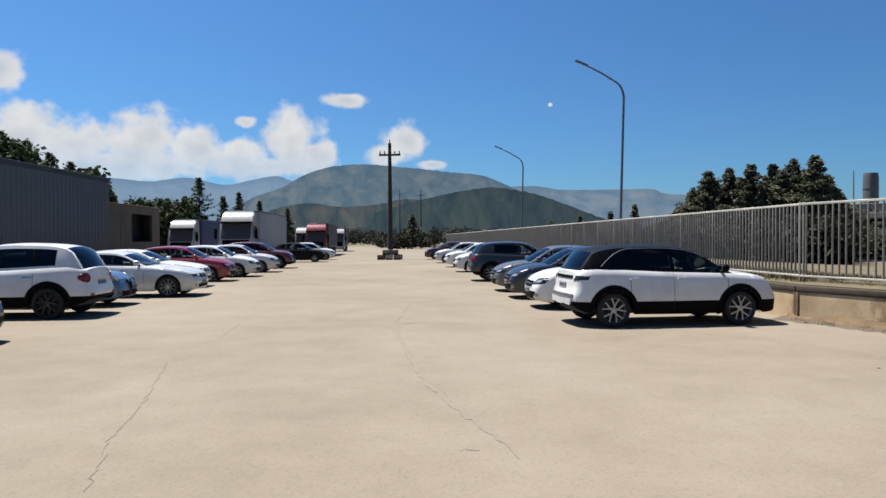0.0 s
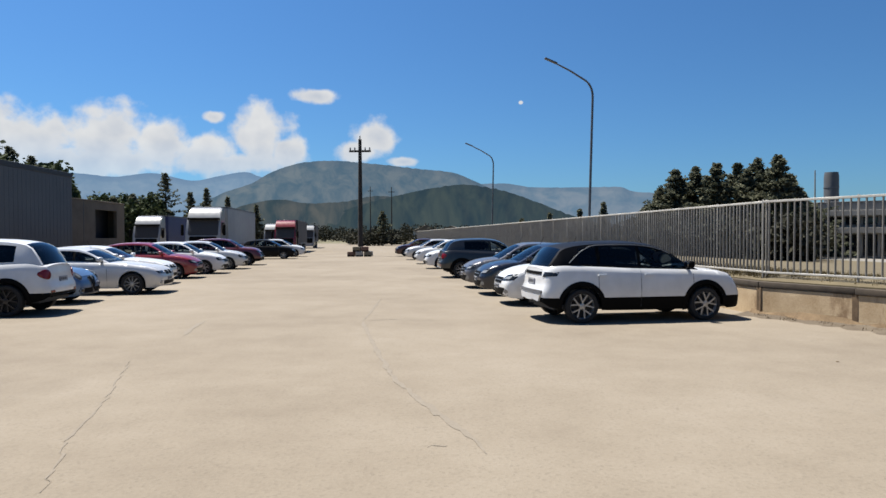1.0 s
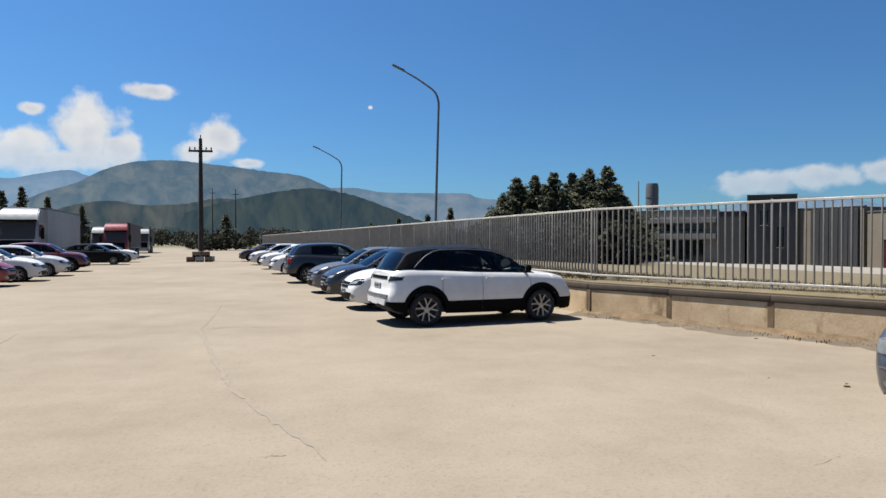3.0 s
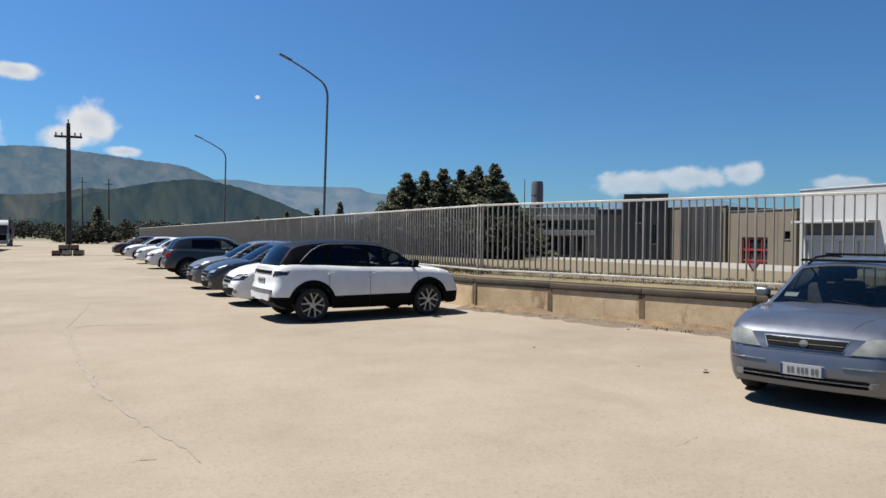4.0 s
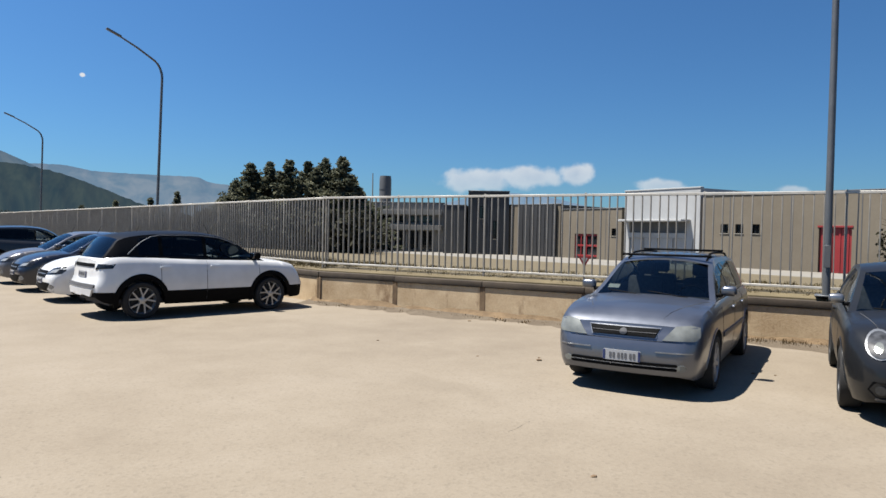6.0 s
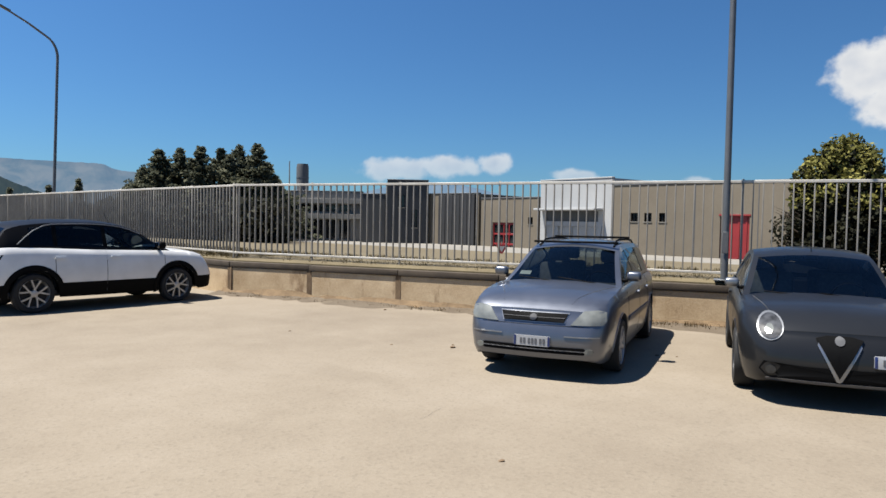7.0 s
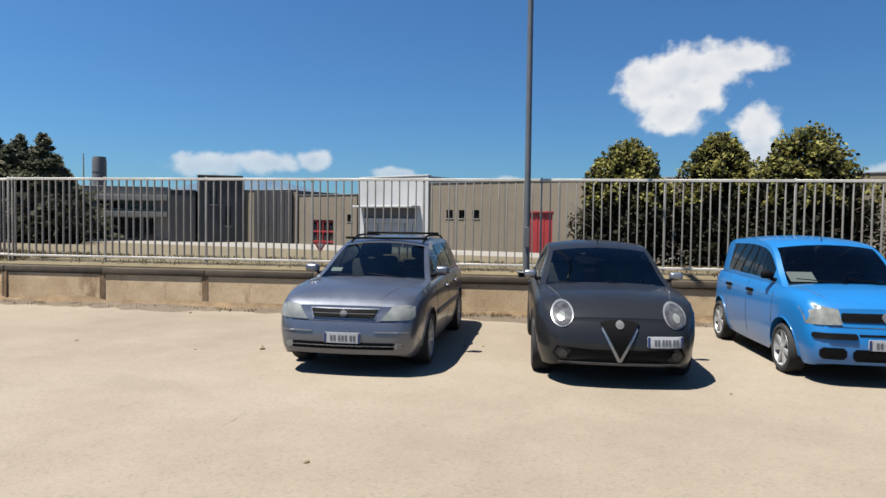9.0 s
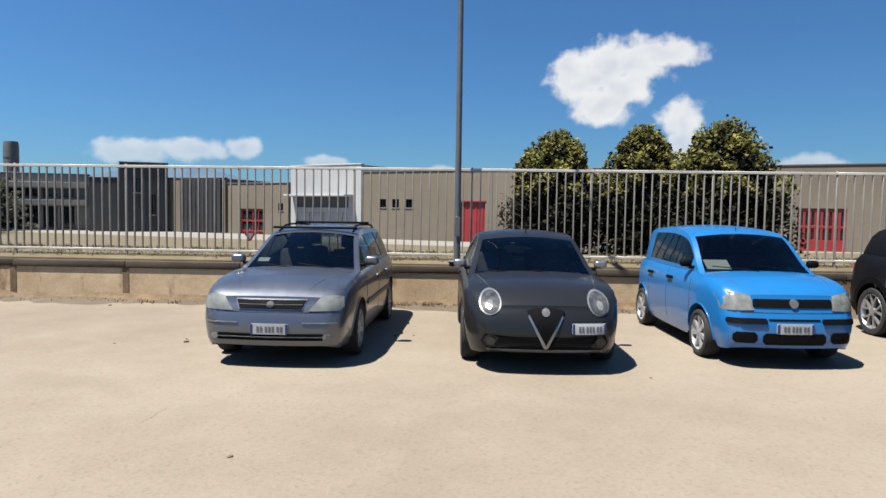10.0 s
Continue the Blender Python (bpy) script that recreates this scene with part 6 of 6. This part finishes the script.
woodland("far_trees", "belt of low green trees at the foot of the hills", -20, -2, 190, 260, 2.5, 6.0, 90, 5, mat=HEDGE)
woodland("far_hedge", "green hedge along the road beyond the fence", -4, 13, 150, 240, 2.5, 5.0, 70, 6, mat=HEDGE)
woodland("roadside_bushes", "bushes beside the road at the end of the lot", -9.5, -4.5, 120, 150, 1.2, 3.4, 14, 7, mat=HEDGE)


woodland("near_hedge", "dark overgrown hedge behind the bar fence", 13.5, 25.8, 50, 66, 2.4, 4.2, 60, 8, 320, Z0, HEDGE)
woodland("long_hedge", "dark hedge following the fence", 5.5, 14, 66, 105, 2.2, 3.8, 60, 9, 260, Z0, HEDGE)


woodland("tall_tree_belt", "dense green trees behind the warehouse", -39.5, -35.2, 76, 82, 9.4, 12.0, 34, 12, 1100)
woodland("tree_belt", "green trees behind the warehouse roof", -35.4, -31.0, 78, 86, 7.8, 9.9, 34, 13, 1000)
woodland("tree_clump", "dark trees behind the parked lorries", -29.0, -24.6, 104, 112, 5.0, 8.2, 34, 14, 800)


def far_mast(p, h, label):
    o = thing("mast", label, "mast", Matrix.Translation((*p, 0)))
    bm = bmesh.new()
    tube(bm, [(0, 0, 0), (0, 0, h)], [0.17, 0.07], 8)
    part("shaft", bm, TIMBER, o)
    part("crossarm", bevelled(-0.6, 0.6, -0.05, 0.05, h - 1.0, h - 0.88, 0.015), TIMBER, o)


far_mast(polar(-6.25, 130), 11.0, "dark far mast at the end of the lot")
far_mast(polar(-8.0, 150), 12.5, "dark far mast behind the pole")


def small_house(p, w, h, turn):
    o = thing("house", "small white house far along the road", "house", pose(p[0], p[1], 0, 0, 0, turn))
    part("wall", bevelled(-w / 2, w / 2, -3, 3, 0, h, 0.02), WHITE_WALL, o)
    bm = bmesh.new()
    prof = [(-w / 2 - 0.4, h), (0, h + 1.5), (w / 2 + 0.4, h)]
    ends = [[bm.verts.new((x, y, z + 0.01)) for x, z in prof] for y in (-3.4, 3.4)]
    for i in range(3):
        j = (i + 1) % 3
        bm.faces.new((ends[0][i], ends[0][j], ends[1][j], ends[1][i]))
    bm.faces.new(ends[0][::-1])
    bm.faces.new(ends[1])
    part("roof", bm, BROWN_WALL, o, smooth=False)
    for x in (-w / 4, w / 4):
        part("window", bevelled(x - 0.5, x + 0.5, -3.03, -2.99, 1.0, 2.3, 0.01), SKY_GLASS, o)


small_house(polar(-3.4, 175), 6, 3.0, 6)
small_house(polar(-1.2, 260), 9, 4.0, -5)
small_house(polar(1.2, 270), 8, 4.0, 10)


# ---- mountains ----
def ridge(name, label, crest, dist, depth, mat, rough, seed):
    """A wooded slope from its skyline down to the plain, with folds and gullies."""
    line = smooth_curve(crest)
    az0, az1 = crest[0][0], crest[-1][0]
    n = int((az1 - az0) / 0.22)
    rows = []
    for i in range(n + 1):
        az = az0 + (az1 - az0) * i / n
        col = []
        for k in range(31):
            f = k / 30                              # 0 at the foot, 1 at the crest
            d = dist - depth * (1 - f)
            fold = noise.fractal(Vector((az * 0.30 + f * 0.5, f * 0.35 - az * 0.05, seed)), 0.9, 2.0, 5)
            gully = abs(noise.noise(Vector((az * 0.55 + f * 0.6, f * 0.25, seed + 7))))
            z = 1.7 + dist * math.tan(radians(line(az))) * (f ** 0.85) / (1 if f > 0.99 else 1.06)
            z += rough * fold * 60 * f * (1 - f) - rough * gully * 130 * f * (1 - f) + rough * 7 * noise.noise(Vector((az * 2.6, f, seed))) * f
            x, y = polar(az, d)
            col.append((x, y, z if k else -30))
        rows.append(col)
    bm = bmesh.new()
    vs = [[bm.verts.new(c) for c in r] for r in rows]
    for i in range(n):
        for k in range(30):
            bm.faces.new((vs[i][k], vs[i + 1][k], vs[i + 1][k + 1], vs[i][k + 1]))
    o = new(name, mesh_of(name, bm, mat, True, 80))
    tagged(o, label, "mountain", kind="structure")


# haze colour that the slopes themselves give off
HAZE_GLOW = (0.120, 0.20, 0.32)
ridge("backdrop_far", "far blue mountain ridge under clouds", RIDGE_FAR, 4700, 500, ridge_material("far_slope", (0.034, 0.0476, 0.0408), (0.0816, 0.0884, 0.068), HAZE_GLOW, 0.52), 0.5, 3)
ridge("backdrop_right", "far hazy ridge with bare slopes", RIDGE_RIGHT, 4300, 900, ridge_material("right_slope", (0.0187, 0.0272, 0.0229), (0.0578, 0.0561, 0.0425), HAZE_GLOW, 0.36), 0.5, 11)
ridge("backdrop_main", "broad green mountain with bare upper slopes", RIDGE_MAIN, 3300, 1200, ridge_material("main_slope", (0.0068, 0.0136, 0.0093), (0.0391, 0.0391, 0.0255), HAZE_GLOW, 0.25), 0.55, 5)
ridge("backdrop_low", "low brown-green foothills", RIDGE_LOW, 1700, 600, ridge_material("low_slope", (0.0051, 0.0085, 0.0051), (0.0272, 0.0247, 0.0153), HAZE_GLOW, 0.10), 0.35, 9)
ridge("backdrop_hill", "dark wooded hill in front of the mountain", RIDGE_HILL, 1500, 600, ridge_material("hill_slope", (0.0026, 0.0059, 0.0043), (0.0127, 0.0161, 0.0093), HAZE_GLOW, 0.085), 0.35, 2)
ridge("backdrop_east", "far blue hill behind the factory roofs", RIDGE_EAST, 4000, 700, ridge_material("east_slope", (0.0272, 0.0374, 0.034), (0.068, 0.0714, 0.0578), HAZE_GLOW, 0.5), 0.4, 15)


# ---- small things on the ground ----
CRACK = weathered("crack_dirt", (0.138, 0.115, 0.0863), (0.175, 0.148, 0.113), 0.95, scale=6, fine=40)


def crack(points, width, seed):
    rnd = random.Random(seed)
    pts = [Vector((*p, 0.004)) for p in points]
    fine = []
    for a, b in zip(pts, pts[1:]):
        k = max(2, int((b - a).length / 0.12))
        fine += [a.lerp(b, i / k) + Vector((rnd.gauss(0, 0.009), rnd.gauss(0, 0.03), 0)) for i in range(k)]
    bm = bmesh.new()
    left, right = [], []
    for i, p in enumerate(fine):
        w = width * (0.35 + 0.9 * abs(noise.noise(Vector((i * 0.33, seed, 0))))) * min(1, i / 4 + 0.15, (len(fine) - 1 - i) / 4 + 0.15)
        left.append(bm.verts.new(p + Vector((-w, rnd.gauss(0, 0.01), 0))))
        right.append(bm.verts.new(p + Vector((w, rnd.gauss(0, 0.01), 0))))
    for i in range(len(fine) - 1):
        bm.faces.new((left[i], left[i + 1], right[i + 1], right[i]))
    bmesh.ops.recalc_face_normals(bm, faces=bm.faces[:])
    tagged(new("ground_crack", mesh_of("ground_crack", bm, CRACK, False)), "dirt-filled crack in the worn asphalt", "crack", kind="structure")


crack([(-1.64, 13.6), (-1.39, 12.34), (-0.87, 9.95), (-0.4, 8.0), (0.11, 6.62), (0.34, 6.05), (0.49, 5.64), (0.62, 5.2)], 0.075, 1)
crack([(-1.55, 13.7), (-1.2, 13.96), (-0.48, 13.82), (0.1, 13.9)], 0.05, 3)
crack([(-4.88, 13.72), (-4.73, 12.74), (-4.43, 11.55)], 0.10, 4)
crack([(-4.18, 9.22), (-3.75, 8.0), (-3.33, 6.92), (-2.91, 5.51), (-2.38, 4.36)], 0.02, 5)
crack([(0.1, 5.53), (0.22, 5.50), (0.36, 5.56)], 0.07, 6)
crack([(-1.9, 18.5), (-1.75, 16.0), (-1.64, 13.6)], 0.035, 7)
crack([(4.2, 4.45), (4.44, 4.6), (4.7, 4.75)], 0.08, 8)


def tufts(name, label, spots, seed, tall, mat):
    rnd = random.Random(seed)
    bm = bmesh.new()
    for p in spots:
        for k in range(rnd.randint(5, 10)):
            a, h = rnd.uniform(0, 6.28), tall * rnd.uniform(0.5, 1.2)
            q = p + Vector((rnd.gauss(0, 0.05), rnd.gauss(0, 0.05), 0))
            side = Vector((math.cos(a), math.sin(a), 0)) * 0.008
            lean = Vector((rnd.gauss(0, 0.35), rnd.gauss(0, 0.35), 1)) * h
            bm.faces.new([bm.verts.new(c) for c in (q - side, q + side, q + lean)])
    tagged(new(name, mesh_of(name, bm, mat, False)), label, "grass", kind="stuff")


rnd = random.Random(4)
tufts("wall_weeds", "dry weeds along the foot of the wall", [CORNER + U_R * rnd.uniform(0, 24) - N_R * abs(rnd.gauss(0.03, 0.13)) for k in range(650)], 1, 0.06, WEED)
tufts("dry_bush", "dry rusty brushwood against the wall foot", [CORNER + U_R * rnd.gauss(9.6, 0.45) - N_R * abs(rnd.gauss(0.05, 0.08)) for k in range(70)], 5, 0.10, WEED)
tufts("terrace_grass", "dry yellow grass on the terrace under the fence", [CORNER + U_R * rnd.uniform(-2, 26) + N_R * rnd.uniform(0.28, 3.2) + Vector((0, 0, 0.77)) for k in range(2200)], 2, 0.075, TUFT)
tufts("row_grass", "dry grass on the terrace beside the car row", [CORNER + U_L * rnd.uniform(0, 30) + N_L * rnd.uniform(0.28, 2.5) + Vector((0, 0, 0.77)) for k in range(2600)], 3, 0.13, TUFT)


def stone(p, s, seed):
    rnd = random.Random(seed)
    bm = bmesh.new()
    bmesh.ops.create_icosphere(bm, subdivisions=1, radius=s)
    for v in bm.verts:
        v.co = Vector((v.co.x * rnd.uniform(0.8, 1.5), v.co.y * rnd.uniform(0.7, 1.2), v.co.z * rnd.uniform(0.35, 0.6) + s * 0.35))
    o = new("stone", mesh_of("stone", bm, RUSTSTAIN, True))
    o.location = (*p, -0.004)
    tagged(o, "small loose brown stone on the asphalt", "stone", "loose stones")


for i, (p, s) in enumerate([((6.57, 6.9), 0.06), ((6.7, 7.05), 0.035), ((6.02, 7.53), 0.03), ((8.4, 5.0), 0.045), ((8.56, 4.81), 0.03), ((4.06, 3.37), 0.035), ((7.93, 1.52), 0.03), ((9.6, 8.3), 0.05), ((8.0, 10.6), 0.05), ((10.3, 6.9), 0.06), ((5.4, 9.3), 0.03)]):
    stone(p, s * 0.65, i)

sticker = new("windscreen_permit", mesh_of("windscreen_permit", bevelled(-0.002, 0.002, -0.07, 0.07, -0.045, 0.045, 0.001), PAPER))
sticker.matrix_world = car_wagon.matrix_world @ Matrix.Translation((1.36, 0.50, 1.045)) @ Matrix.Rotation(radians(62), 4, "Y")
tagged(sticker, "small white permit behind the wagon's windscreen", "permit")
paper = new("paper_sheet", mesh_of("paper_sheet", bevelled(-0.002, 0.002, -0.15, 0.15, -0.1, 0.1, 0.001), PAPER))
paper.matrix_world = car_mini.matrix_world @ Matrix.Translation((1.12, 0.40, 1.06)) @ Matrix.Rotation(radians(58), 4, "Y")
tagged(paper, "white sheet of paper behind the blue car's windscreen", "paper")
